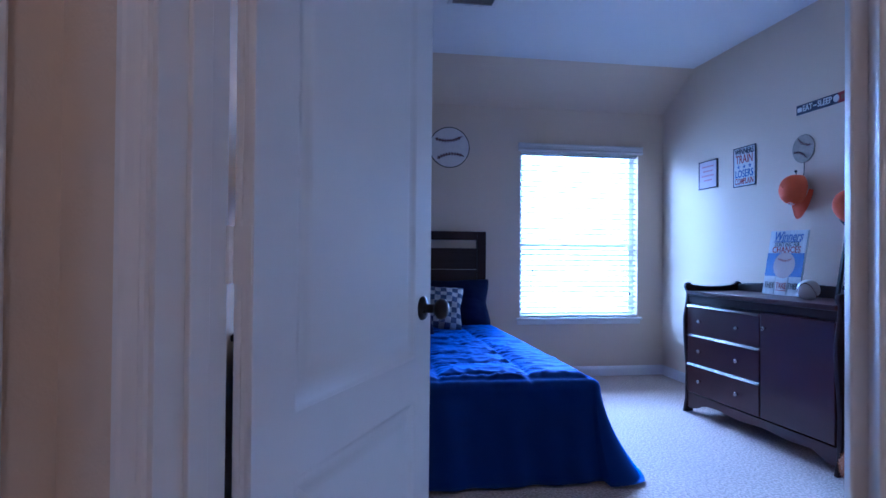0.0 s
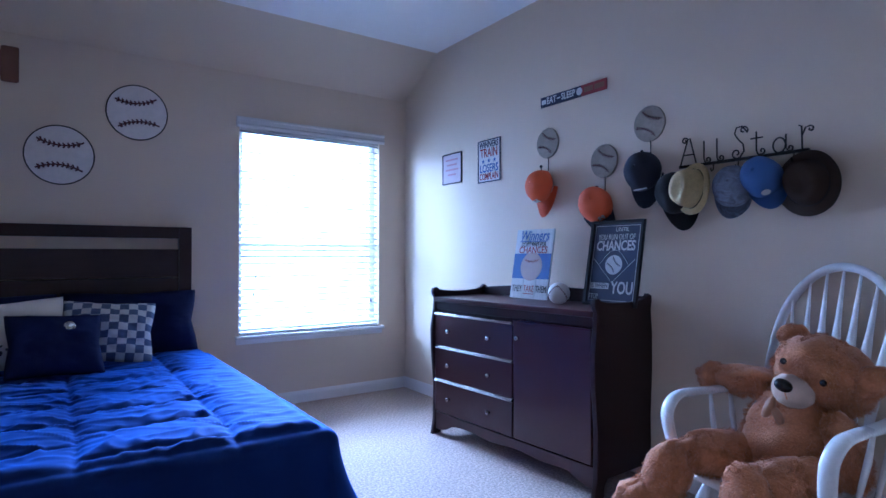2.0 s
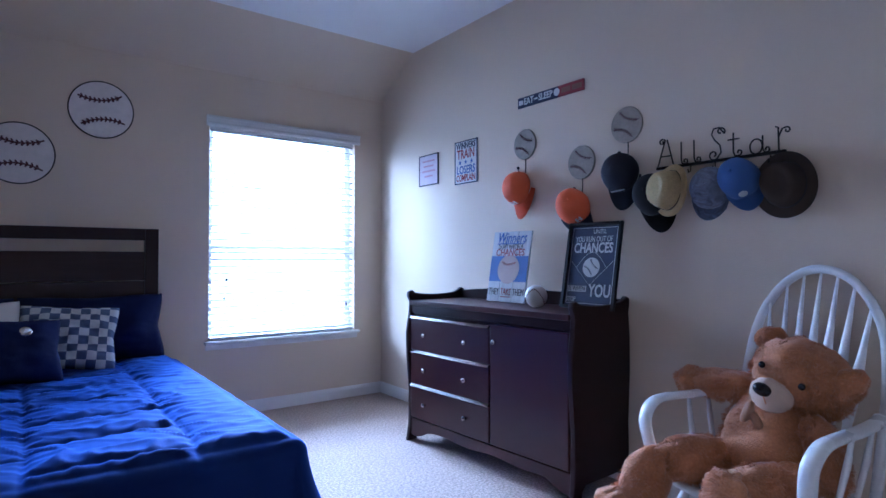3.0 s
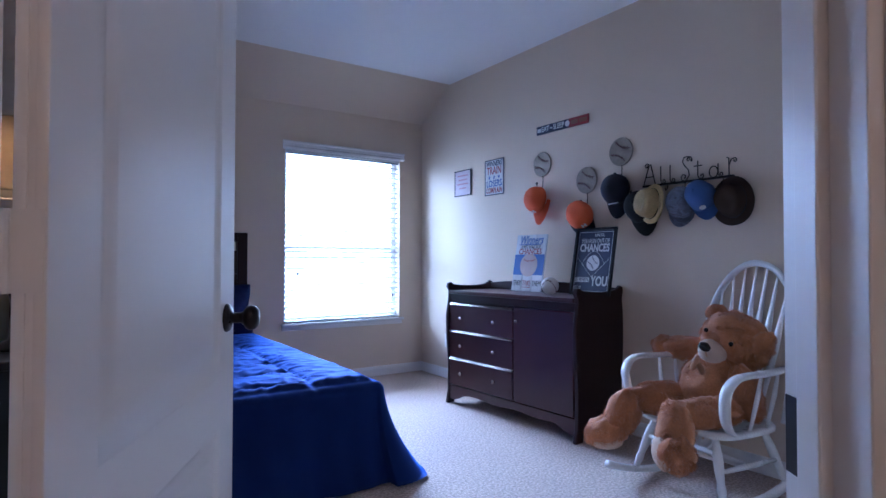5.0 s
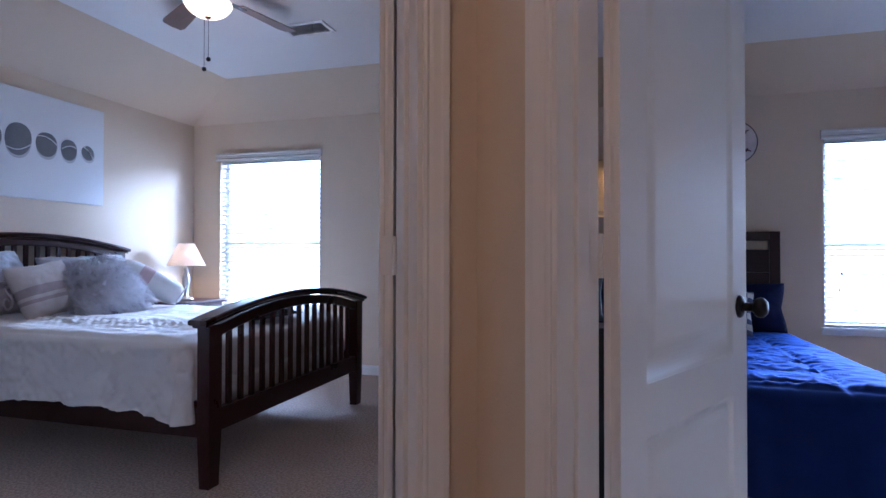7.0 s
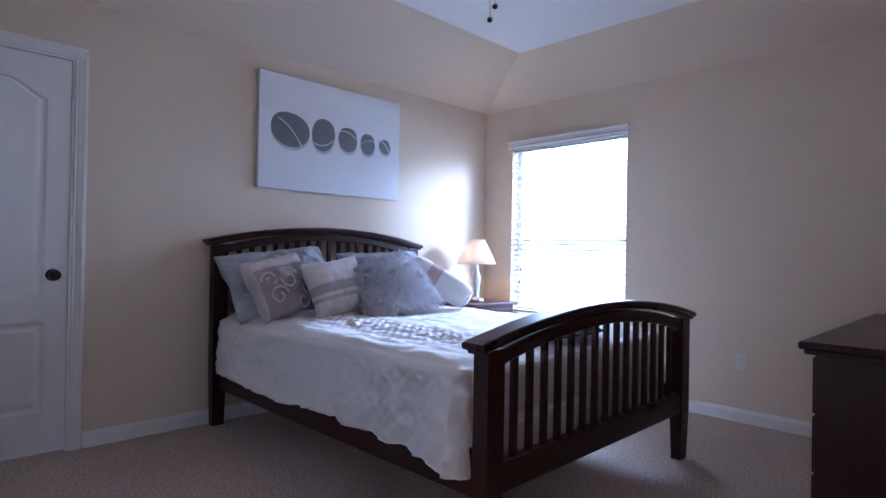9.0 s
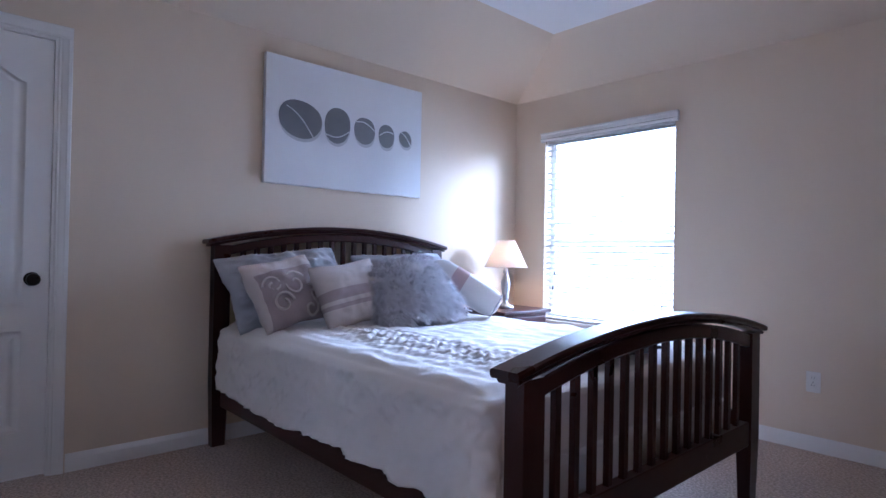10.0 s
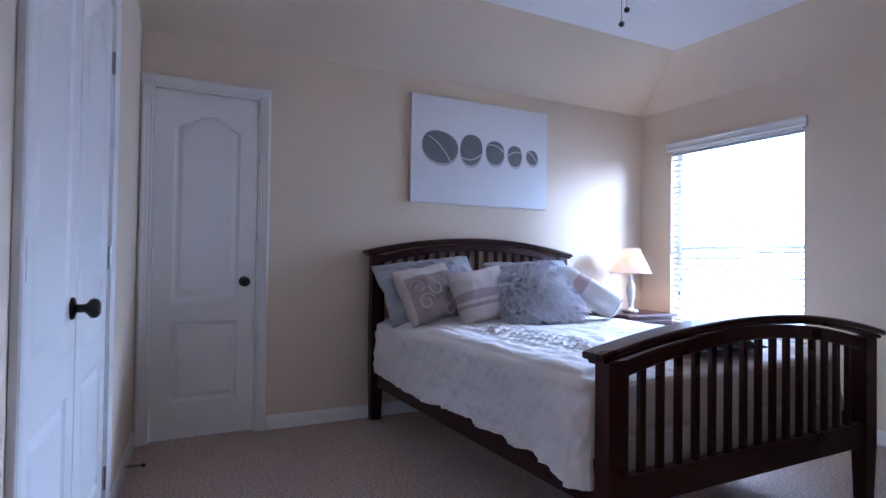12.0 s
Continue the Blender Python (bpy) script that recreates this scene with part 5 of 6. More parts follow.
for s in (-1, 1):
    arm = [(s * 0.225, lean(0.575) - 0.01, 0.575), (s * 0.255, 0.17, 0.572), (s * 0.275, 0.02, 0.570), (s * 0.285, -0.12, 0.572), (s * 0.285, -0.19, 0.560), (s * 0.280, -0.232, 0.515), (s * 0.272, -0.232, 0.455), (s * 0.262, -0.215, 0.395), (s * 0.248, -0.175, 0.345), (s * 0.235, -0.13, SEAT - 0.004)]
    part("arm", tube(flow(arm), 0.027, 14, taper=[v.x for v in flow([(w, 0, 0) for w in (0.6, 0.9, 1, 1, 1, 1, 1, 0.95, 0.8, 0.65)])], flat=0.5, ref=(1, 0, 0)), WHITE, ch, smooth=True)
    for y in (-0.02, 0.09):
        limb("arm_spindle", [(s * 0.232, y - 0.005, SEAT - 0.005), (s * 0.262, y + 0.005, 0.47), (s * 0.276, y + 0.01, 0.565)], 0.009, ch, [0.8, 1.2, 0.7])
    for y, yb in ((-0.155, -0.205), (0.15, 0.215)):
        pts, tp = [], []
        for j in range(11):
            t = j / 10
            pts.append((s * (0.165 + 0.075 * (1 - t)), yb + (y - yb) * t, 0.050 + (SEAT - 0.075) * t))
            tp.append([0.85, 0.95, 1.15, 0.9, 1.1, 1.2, 1.25, 1.2, 1.05, 0.9, 0.8][j])
        limb("leg", pts, 0.0165, ch, tp)
    rock = []
    for j in range(21):
        t = -1 + 2 * j / 20
        y = -0.01 + 0.375 * t
        rock.append((s * 0.240, y, 0.021 + 0.115 * (t + 0.02) ** 2 * (1.0 if t > 0 else 0.62)))
    part("rocker", tube(rock, 0.021, 8, flat=0.85, ref=(1, 0, 0)), WHITE, ch, smooth=True)
    limb("side_stretcher", [(s * 0.212, -0.188, 0.165), (s * 0.212, 0, 0.165), (s * 0.212, 0.19, 0.165)], 0.0105, ch, [0.8, 1.3, 0.8])
limb("cross_stretcher", [(-0.205, -0.178, 0.21), (0, -0.18, 0.21), (0.205, -0.178, 0.21)], 0.0105, ch, [0.8, 1.3, 0.8])
limb("cross_stretcher", [(-0.212, 0.0, 0.165), (0, 0.0, 0.165), (0.212, 0.0, 0.165)], 0.0105, ch, [0.8, 1.3, 0.8])

FUR = material("brown_plush_fur", (0.52, 0.215, 0.085), 0.95, vary=0.22, scale=28, grain=0.35, grain_scale=120, bump=0.9, bump_scale=170, sheen=0.25)
PALE = material("cream_plush", (0.56, 0.42, 0.32), 0.95, vary=0.12, scale=30, bump=0.6, bump_scale=240)
NOSE = material("black_plastic_nose", (0.012, 0.010, 0.010), 0.25)
rng = random.Random(5)


def blob(bm, c, r, slot=0, rot=(0, 0, 0), rough=0.012, u=30, v=20, strands=0, length=0.016, thin=0.0012):
    """A stuffed, slightly lumpy ellipsoid with short fur strands, into bm."""
    m = Matrix.Translation(c) @ Euler([radians(a) for a in rot]).to_matrix().to_4x4()
    grid = []
    for j in range(v + 1):
        t = math.pi * j / v
        row = []
        for i in range(u):
            a = 2 * math.pi * i / u
            d = Vector((math.sin(t) * math.cos(a), math.sin(t) * math.sin(a), math.cos(t)))
            k = 1 + rough / max(r) * (2.0 * noise.noise(d * 2.2 + Vector(c) * 7) + 1.0 * noise.noise(d * 8 + Vector(c) * 5))
            row.append(bm.verts.new(m @ Vector((d.x * r[0] * k, d.y * r[1] * k, d.z * r[2] * k))))
        grid.append(row)
    for j in range(v):
        for i in range(u):
            f = bm.faces.new((grid[j][i], grid[j][(i + 1) % u], grid[j + 1][(i + 1) % u], grid[j + 1][i]))
            f.material_index, f.smooth = slot, True
    for _ in range(int(strands * 1.5)):
        d = Vector((rng.gauss(0, 1), rng.gauss(0, 1), rng.gauss(0, 1))).normalized()
        p = m @ Vector((d.x * r[0], d.y * r[1], d.z * r[2]))
        nrm = (m.to_3x3() @ Vector((d.x / r[0], d.y / r[1], d.z / r[2]))).normalized()
        clump = Vector((noise.noise(p * 22), noise.noise(p * 22 + Vector((9, 0, 0))), noise.noise(p * 22 + Vector((0, 9, 0))) - 0.35))
        tip = p + nrm * length * 0.55 + clump * length * 1.1 + Vector((rng.uniform(-1, 1), rng.uniform(-1, 1), rng.uniform(-1, 1))) * length * 0.25
        s = nrm.cross(Vector((rng.uniform(-1, 1), rng.uniform(-1, 1), rng.uniform(-1, 1)))).normalized() * thin
        q = p - nrm * 0.003
        f = bm.faces.new((bm.verts.new(q - s), bm.verts.new(q + s), bm.verts.new(tip)))
        f.material_index = slot


bm = bmesh.new()
blob(bm, (0.02, 0.05, 0.465), (0.165, 0.140, 0.190), 0, (-24, -8, 0), 0.014, 36, 24, strands=8500)
HEAD = Vector((0.080, 0.115, 0.683))
blob(bm, HEAD, (0.152, 0.136, 0.126), 0, (-8, 26, 14), 0.008, 36, 24, strands=8500)
blob(bm, (-0.020, 0.120, 0.800), (0.050, 0.030, 0.042), 0, (0, -14, 10), 0.006, 18, 12, 1300, 0.009)
blob(bm, (0.232, 0.075, 0.688), (0.044, 0.032, 0.060), 0, (0, 40, 20), 0.006, 18, 12, 1300, 0.009)
MUZ = Vector((0.050, -0.018, 0.636))
blob(bm, MUZ, (0.066, 0.048, 0.054), 1, (0, 22, 8), 0.003, 24, 16, 800, 0.005)
blob(bm, MUZ + Vector((-0.006, -0.043, 0.022)), (0.029, 0.019, 0.021), 2, (0, 20, 8), 0.0, 18, 12)
tube([MUZ + Vector((0.000, -0.048, 0.004)), MUZ + Vector((0.008, -0.048, -0.020))], 0.0022, 5, bm)
for dx, dz in ((-0.052, 0.046), (0.070, -0.004)):
    blob(bm, HEAD + Vector((dx - 0.008, -0.132, dz)), (0.011, 0.008, 0.011), 2, (0, 0, 0), 0, 12, 8)
# one arm thrown over the chair's arm, the other hanging into the lap
blob(bm, (-0.185, 0.105, 0.618), (0.145, 0.058, 0.054), 0, (0, -6, -6), 0.010, 24, 16, 3600)
blob(bm, (-0.318, 0.118, 0.604), (0.068, 0.056, 0.052), 0, (0, -10, -6), 0.010, 20, 14, 1800)
blob(bm, (0.180, 0.030, 0.470), (0.062, 0.072, 0.130), 0, (16, -10, 0), 0.010, 24, 16, 2800)
blob(bm, (0.130, -0.070, 0.395), (0.056, 0.100, 0.056), 0, (0, 0, -28), 0.008, 22, 14, 2200)
# far leg stretched forwards over the seat's edge, near leg dangling
blob(bm, (-0.135, -0.135, 0.402), (0.078, 0.155, 0.076), 0, (2, 0, -34), 0.012, 26, 18, 4200)
blob(bm, (-0.232, -0.285, 0.322), (0.074, 0.078, 0.128), 0, (-26, 12, 0), 0.012, 24, 18, 3600)
blob(bm, (-0.272, -0.355, 0.242), (0.078, 0.100, 0.068), 0, (10, 0, -30), 0.010, 24, 16, 2800)
blob(bm, (-0.250, -0.365, 0.196), (0.052, 0.070, 0.030), 1, (6, 0, -30), 0.004, 18, 12, 500, 0.005)
blob(bm, (0.075, -0.135, 0.372), (0.078, 0.150, 0.074), 0, (4, 0, -18), 0.012, 26, 18, 4000)
blob(bm, (0.055, -0.280, 0.322), (0.078, 0.078, 0.122), 0, (-22, -16, 0), 0.012, 24, 18, 3600)
blob(bm, (0.098, -0.332, 0.238), (0.072, 0.080, 0.080), 0, (-16, -20, 0), 0.010, 24, 16, 2800)
blob(bm, (0.062, -0.372, 0.232), (0.044, 0.040, 0.072), 1, (-24, -26, 20), 0.004, 18, 12, 500, 0.005)
# bow at the neck
blob(bm, (0.005, -0.075, 0.580), (0.016, 0.016, 0.040), 3, (0, 25, 0), 0.003, 14, 10)
blob(bm, (0.030, -0.072, 0.560), (0.014, 0.014, 0.032), 3, (0, -30, 0), 0.003, 14, 10)
RIBBON = material("tan_ribbon", (0.36, 0.18, 0.09), 0.6, vary=0.15, scale=30)
bear = part("teddy_bear", bm, [FUR, PALE, NOSE, RIBBON])
bear.matrix_basis = pose(2.595, 1.970, 0.0, 0, 0, -94)
tagged(bear, "large brown plush teddy bear slumped in the chair", "teddy bear")

# ---- room 1: things behind the open door ----
nd = thing("nightstand", 0.02, 2.62, 0, 90, "black wooden nightstand against the dividing wall", "nightstand")
bx("body", -0.24, 0.24, -0.20, 0.20, 0.06, 0.75, BLACK, nd, 0.006)
bx("top", -0.26, 0.26, -0.215, 0.215, 0.75, 0.775, BLACK, nd, 0.006)
for x in (-0.22, 0.18):
    for y in (-0.19, 0.15):
        bx("leg", x, x + 0.04, y, y + 0.04, 0, 0.07, BLACK, nd, 0.003)
for z in (0.12, 0.43):
    d = bx("drawer", -0.22, 0.22, -0.212, -0.198, z, z + 0.28, BLACK, nd, 0.004)
    part("knob", lathe(KN, 14, Matrix.Translation((0, -0.210, z + 0.15)) @ pose(0, 0, 0, 90, 0, 0)), CHROME, d, smooth=True)
SHADE_D = material("tan_lampshade_cloth", (0.45, 0.36, 0.22), 0.8, vary=0.1, scale=20, bump=0.2, bump_scale=300)


def table_lamp(x, y, z, shade_mat, base, h, rt, rb, hs, base_mat, label):
    root = thing("table_lamp", x, y, z, 0, label, "lamp")
    part("base", lathe(base, 24), base_mat, root, smooth=True)
    sh = bmesh.new()
    n = 40
    rings = []
    for r, zz in ((rb, h), (rb - (rb - rt) * 0.5, h + hs * 0.5), (rt, h + hs)):
        rings.append([sh.verts.new((r * (1 + 0.008 * math.cos(20 * 2 * math.pi * i / n)) * math.cos(2 * math.pi * i / n), r * (1 + 0.008 * math.cos(20 * 2 * math.pi * i / n)) * math.sin(2 * math.pi * i / n), zz)) for i in range(n)])
    for a, b in zip(rings, rings[1:]):
        for i in range(n):
            sh.faces.new((a[i], a[(i + 1) % n], b[(i + 1) % n], b[i]))
    bmesh.ops.solidify(sh, geom=sh.faces[:], thickness=0.002)
    part("shade", sh, shade_mat, root, "pale pleated cloth shade", True)
    for r, zz in ((rb, h), (rt, h + hs)):
        part("shade_rim", tube([(r * math.cos(2 * math.pi * i / 32), r * math.sin(2 * math.pi * i / 32), zz) for i in range(33)], 0.003, 6), shade_mat, root)
    return root


table_lamp(0.0, 2.62, 0.776, SHADE_D, [(0.07, 0), (0.075, 0.01), (0.03, 0.03), (0.022, 0.12), (0.035, 0.2), (0.02, 0.32), (0.010, 0.42), (0.010, 0.50)], 0.47, 0.11, 0.16, 0.22, BLACK, "lit table lamp with tan drum shade on nightstand")

# ---- room 2: bed ----
bed2 = thing("bed", -2.75, 2.965, 0, 0, "dark mahogany slatted bed with arched headboard and footboard", "bed")
OX, OY = -2.75, 2.965


def arch_bar(y0, y1, z_end, rise, x0, x1, t, mat, parent, name, n=60, lip=0.0):
    """A bar along y bent into a shallow arch, t thick, with rounded corners."""
    bm = bmesh.new()
    rings = []
    for i in range(n + 1):
        s = i / n
        y = y0 + (y1 - y0) * s
        z = z_end + rise * (1 - (2 * s - 1) ** 2)
        e = 0.006
        prof = [(x0 + e, z), (x1 - e, z), (x1, z + e), (x1, z + t - e), (x1 - e, z + t), (x0 + e, z + t), (x0, z + t - e), (x0, z + e)]
        rings.append([bm.verts.new((x, y, zz)) for x, zz in prof])
    for a, b in zip(rings, rings[1:]):
        for i in range(8):
            bm.faces.new((a[i], a[(i + 1) % 8], b[(i + 1) % 8], b[i]))
    bm.faces.new(rings[0])
    bm.faces.new(rings[-1])
    return part(name, bm, mat, parent)


def slat_board(parent, xc, y0, y1, zcap, rise, z_low, slats, post_w, cap_over, leg_h, thick, deep):
    """A headboard or footboard: two posts, an arched top rail with a cap, vertical slats and a bottom rail."""
    t = thick
    for y in (y0, y1 - post_w):
        bm = bmesh.new()
        rows = [(0.0, 0.80, 0.012), (0.06, 0.84, 0.010), (z_low, 1.0, 0), (zcap - 0.025, 1.0, 0)]
        rings = []
        for z, k, f in rows:
            w, d = post_w * k / 2, t * 0.62 * k
            cy = y + post_w / 2
            rings.append([bm.verts.new((xc + sx * d, cy + sy * w, z)) for sx, sy in ((-1, -1), (1, -1), (1, 1), (-1, 1))])
        for a, b in zip(rings, rings[1:]):
            for i in range(4):
                bm.faces.new((a[i], a[(i + 1) % 4], b[(i + 1) % 4], b[i]))
        bm.faces.new(rings[0])
        bm.faces.new(rings[-1])
        part("post", bm, BEDWOOD, parent)
    arch_bar(y0 - cap_over, y1 + cap_over, zcap - 0.022, rise, xc - t * 0.95, xc + t * 0.95, 0.024, BEDWOOD, parent, "cap_rail")
    arch_bar(y0 - cap_over * 0.6, y1 + cap_over * 0.6, zcap - 0.036, rise, xc - t * 0.75, xc + t * 0.75, 0.015, BEDWOOD, parent, "cap_moulding")
    arch_bar(y0 + post_w * 0.9, y1 - post_w * 0.9, zcap - 0.036 - deep, rise * 0.93, xc - t * 0.42, xc + t * 0.42, deep + 0.003, BEDWOOD, parent, "arched_rail")
    bx("bottom_rail", xc - t * 0.42, xc + t * 0.42, y0 + post_w * 0.9, y1 - post_w * 0.9, z_low, z_low + leg_h, BEDWOOD, parent, 0.004)
    a, b = y0 + post_w, y1 - post_w
    for i in range(slats):
        y = a + (b - a) * (i + 1) / (slats + 1)
        s = (y - (y0 + post_w * 0.9)) / (y1 - y0 - post_w * 1.8)
        zt = zcap - 0.030 - deep + rise * 0.93 * (1 - (2 * s - 1) ** 2)
        bx("slat", xc - 0.010, xc + 0.010, y - 0.014, y + 0.014, z_low + leg_h - 0.01, zt, BEDWOOD, parent, 0.002)


hb = new("headboard")
hb.parent = bed2
slat_board(hb, -3.862 - OX, 2.193 - OY, 3.838 - OY, 1.120, 0.100, 0.34, 17, 0.088, 0.040, 0.12, 0.050, 0.045)
fbd = new("footboard")
fbd.parent = bed2
slat_board(fbd, -1.705 - OX, 2.193 - OY, 3.838 - OY, 0.768, 0.098, 0.245, 15, 0.088, 0.043, 0.105, 0.052, 0.052)
for y0_ in (2.238, 3.762):
    bx("side_rail", -3.83 - OX, -1.75 - OX, y0_ - OY, y0_ + 0.03 - OY, 0.215, 0.385, BEDWOOD, bed2, 0.004)
for x in (-3.3, -2.7, -2.1):
    bx("cross_slat", x - OX, x + 0.09 - OX, 2.245 - OY, 3.785 - OY, 0.28, 0.30, BEDWOOD, bed2, 0.002)
bx("centre_leg", -2.72 - OX, -2.66 - OX, -0.03, 0.03, 0.0, 0.28, BEDWOOD, bed2, 0.003)
boxs = part("box_spring", slab(-3.80, -1.78, 2.255, 3.775, 0.301, 0.44, 0.02, 3), LINEN)
tagged(boxs, "pale box spring on the bed slats", "box spring")
ma = part("mattress", slab(-3.80, -1.79, 2.255, 3.775, 0.441, 0.650, 0.05, 4), LINEN)
tagged(ma, "thick white mattress on the slatted bed", "mattress")


def quilt2(x, y):
    """Rows of pleated diamonds along the near edge, soft ripples elsewhere."""
    v = y - 2.24
    band = math.exp(-((v - 0.38) / 0.17) ** 2)
    a, b = math.sin((x + v) * 58), math.sin((x - v) * 58)
    star = (abs(a) ** 0.5) * (abs(b) ** 0.5)
    rip = 0.010 * noise.noise((x * 7, y * 20, 2.0)) + 0.012 * noise.noise((x * 2.5, y * 3.0, 5.0))
    return 0.020 * band * star + rip + 0.007 * noise.noise((x * 22, y * 22, 1.0)) * (0.4 + band)


def hem2(x, y):
    k = min(1, max(0, (x + 2.15) / 0.3))
    return 0.325 - 0.045 * k * k + 0.022 * noise.noise((x * 4.0, y * 4.0, 3.3)) + 0.008 * noise.noise((x * 15, y * 15, 7.0))


cover = part("quilt", drape(-3.785, -1.86, 2.250, 3.780, 0.676, 0.42, quilt2, hem=hem2, nx=190, ny=190, side=("y0", "y1", "x1"), flare=0.03, corner=0.02, folds=0.010), LINEN, None, smooth=True)
for v in cover.data.vertices:
    if v.co.x > -1.785:
        v.co.x = -1.785 + 0.006 * noise.noise((v.co.y * 9, v.co.z * 9, 0.0))
    if v.co.z < 0.62 and v.co.x < -1.80:
        v.co += Vector((0, 0.009 * abs(math.sin((v.co.x + v.co.z) * 46) * math.sin((v.co.x - v.co.z) * 46)) ** 0.5 + 0.018 * noise.noise((v.co.x * 9, v.co.z * 11, 4.0)) + 0.010 * noise.noise((v.co.x * 31, v.co.z * 31, 1.0)), 0)) * (1 if v.co.y < 3 else -1)
tagged(cover, "white pintucked quilt spread over the bed", "quilt")

GREYC = material("pale_grey_cotton", (0.43, 0.44, 0.48), 0.85, vary=0.07, scale=8, bump=0.5, bump_scale=30)
TAUPE = material("taupe_cotton", (0.36, 0.30, 0.30), 0.9, vary=0.08, scale=10, bump=0.25, bump_scale=500)
OAT = material("oatmeal_linen", (0.58, 0.52, 0.49), 0.9, vary=0.06, scale=12, grain=0.12, grain_scale=300, bump=0.35, bump_scale=450)
BLUSH = material("blush_cotton", (0.52, 0.38, 0.38), 0.9, vary=0.06, scale=12)
FURG = material("grey_long_fur", (0.70, 0.68, 0.72), 0.85, vary=0.3, scale=30, sheen=0.4)


def pillow2(w, h, t, x, y, z, lean_, roll_, yaw, mats, label, **more):
    """A pillow facing +x, leaning back against the headboard."""
    ob = part("pillow", pillow_mesh(w, h, t, **more), mats, None, smooth=True)
    ob.matrix_basis = pose(x - 0.085, y + 0.04, z - 0.014, 0, 0, 90 + yaw) @ pose(0, 0, 0, -lean_, 0, 0) @ pose(0, 0, 0, 0, roll_, 0)
    return tagged(ob, label, "pillow")


pillow2(0.76, 0.46, 0.19, -3.45, 2.54, 0.69, 33, -7, 0, GREYC, "pale grey cotton bed pillow leaning on the headboard", seed=3.0, n=44, wrinkle=0.030)
pillow2(0.76, 0.46, 0.19, -3.45, 3.36, 0.69, 33, -2, 0, GREYC, "pale grey cotton bed pillow leaning on the headboard", seed=7.0, n=44, wrinkle=0.030)
pat = pillow2(0.44, 0.38, 0.16, -3.28, 2.43, 0.705, 28, -10, 8, [TAUPE, OAT], "taupe and cream scroll-patterned pillow", seed=5.0, wrinkle=0.012, stripes=lambda u, v: 1 if v > 0.80 or u < 0.06 else 0)
for cx, cz, r, a0, tr, sn in ((0.00, 0.20, 0.075, 0.4, 1.3, 1), (0.10, 0.13, 0.055, 2.0, 1.2, -1), (-0.10, 0.12, 0.06, 0.0, 1.2, 1), (0.05, 0.06, 0.05, 1.0, 1.1, -1), (-0.12, 0.22, 0.05, 3.0, 1.2, -1)):
    bmx = bmesh.new()
    pts = []
    for i in range(22):
        k = i / 21
        rr, a = r * (1 - 0.75 * k), a0 + sn * tr * 2 * math.pi * k
        px, pz = cx + rr * math.cos(a), cz + rr * math.sin(a)
        u, v = px / 0.22, (pz - 0.18) / 0.18
        prof = max(0.0, (1 - abs(u) ** 2.6) * (1 - abs(v) ** 2.6)) ** 0.55
        pts.append((px, -0.08 * prof - 0.004, pz))
    part("scroll", tube(pts, 0.0075, 6, bmx, flat=1.0), OAT, pat, smooth=True)
pillow2(0.44, 0.36, 0.15, -3.15, 2.71, 0.70, 24, -8, 4, [OAT, TAUPE], "oatmeal linen pillow with two taupe stripes", seed=8.0, n=32,
        stripes=lambda u, v: 1 if (0.40 < v < 0.56 or 0.27 < v < 0.34) else 0)
furp = pillow2(0.60, 0.43, 0.21, -3.04, 3.08, 0.695, 42, -14, -6, FURG, "shaggy grey faux-fur pillow on the bed", seed=2.5)
rng2 = random.Random(11)
bm = bmesh.new()
base = furp.data
tris = [p for p in base.polygons if p.center.y < 0.02]
weights = [p.area for p in tris]
for p in rng2.choices(tris, weights, k=15000):
    vs = [base.vertices[i].co for i in p.vertices]
    a, b = rng2.random(), rng2.random()
    q = vs[0].lerp(vs[1], a).lerp(vs[-1].lerp(vs[-2], a), b)
    nrm = p.normal
    lock = 0.8 * Vector((noise.noise(q * 34), 0.2 * noise.noise(q * 34 + Vector((3, 0, 0))), noise.noise(q * 34 + Vector((0, 5, 0)))))
    spread = Vector((q.x, 0, q.z - 0.25)) * 1.4
    way = (nrm * 0.9 + lock * 1.5 + spread + Vector((0, 0, -0.55))).normalized()
    ln = rng2.uniform(0.030, 0.062)
    side_v = way.cross(nrm + Vector((0.01, 0.02, 0.3))).normalized() * 0.0016
    mid = q + way * ln * 0.55 + nrm * 0.006
    tip = q + way * ln + lock * 0.022 - Vector((0, 0, 0.010))
    v0, v1, v2, v3, v4 = (bm.verts.new(x) for x in (q - side_v, q + side_v, mid + side_v * 0.8, mid - side_v * 0.8, tip))
    bm.faces.new((v0, v1, v2, v3))
    bm.faces.new((v3, v2, v4))
me = bpy.data.meshes.new("fur")
bm.to_mesh(me)
bm.free()
link_mesh("fur", me, FURG, furp, "long tangled grey fur")

bol = new("bolster_pillow")
bol.matrix_basis = look((-3.445, 3.45, 0.965), (-3.105, 3.75, 0.705))
tagged(bol, "white bolster pillow with a blush band", "pillow")
L_ = 0.50
prof = [(0.0001, 0.0), (0.035, 0.004), (0.064, 0.018), (0.083, 0.045), (0.092, 0.085), (0.094, 0.16)]
part("cover", lathe(prof + [(0.094, 0.34), (0.092, 0.415), (0.083, 0.455), (0.064, 0.482), (0.035, 0.496), (0.0001, 0.50)], 28, pose(0, 0, -0.46)), LINEN, bol, smooth=True)
part("band", lathe([(0.0955, 0.26), (0.0958, 0.35)], 28, pose(0, 0, -0.46), caps=False), BLUSH, bol, "blush cloth band", True)
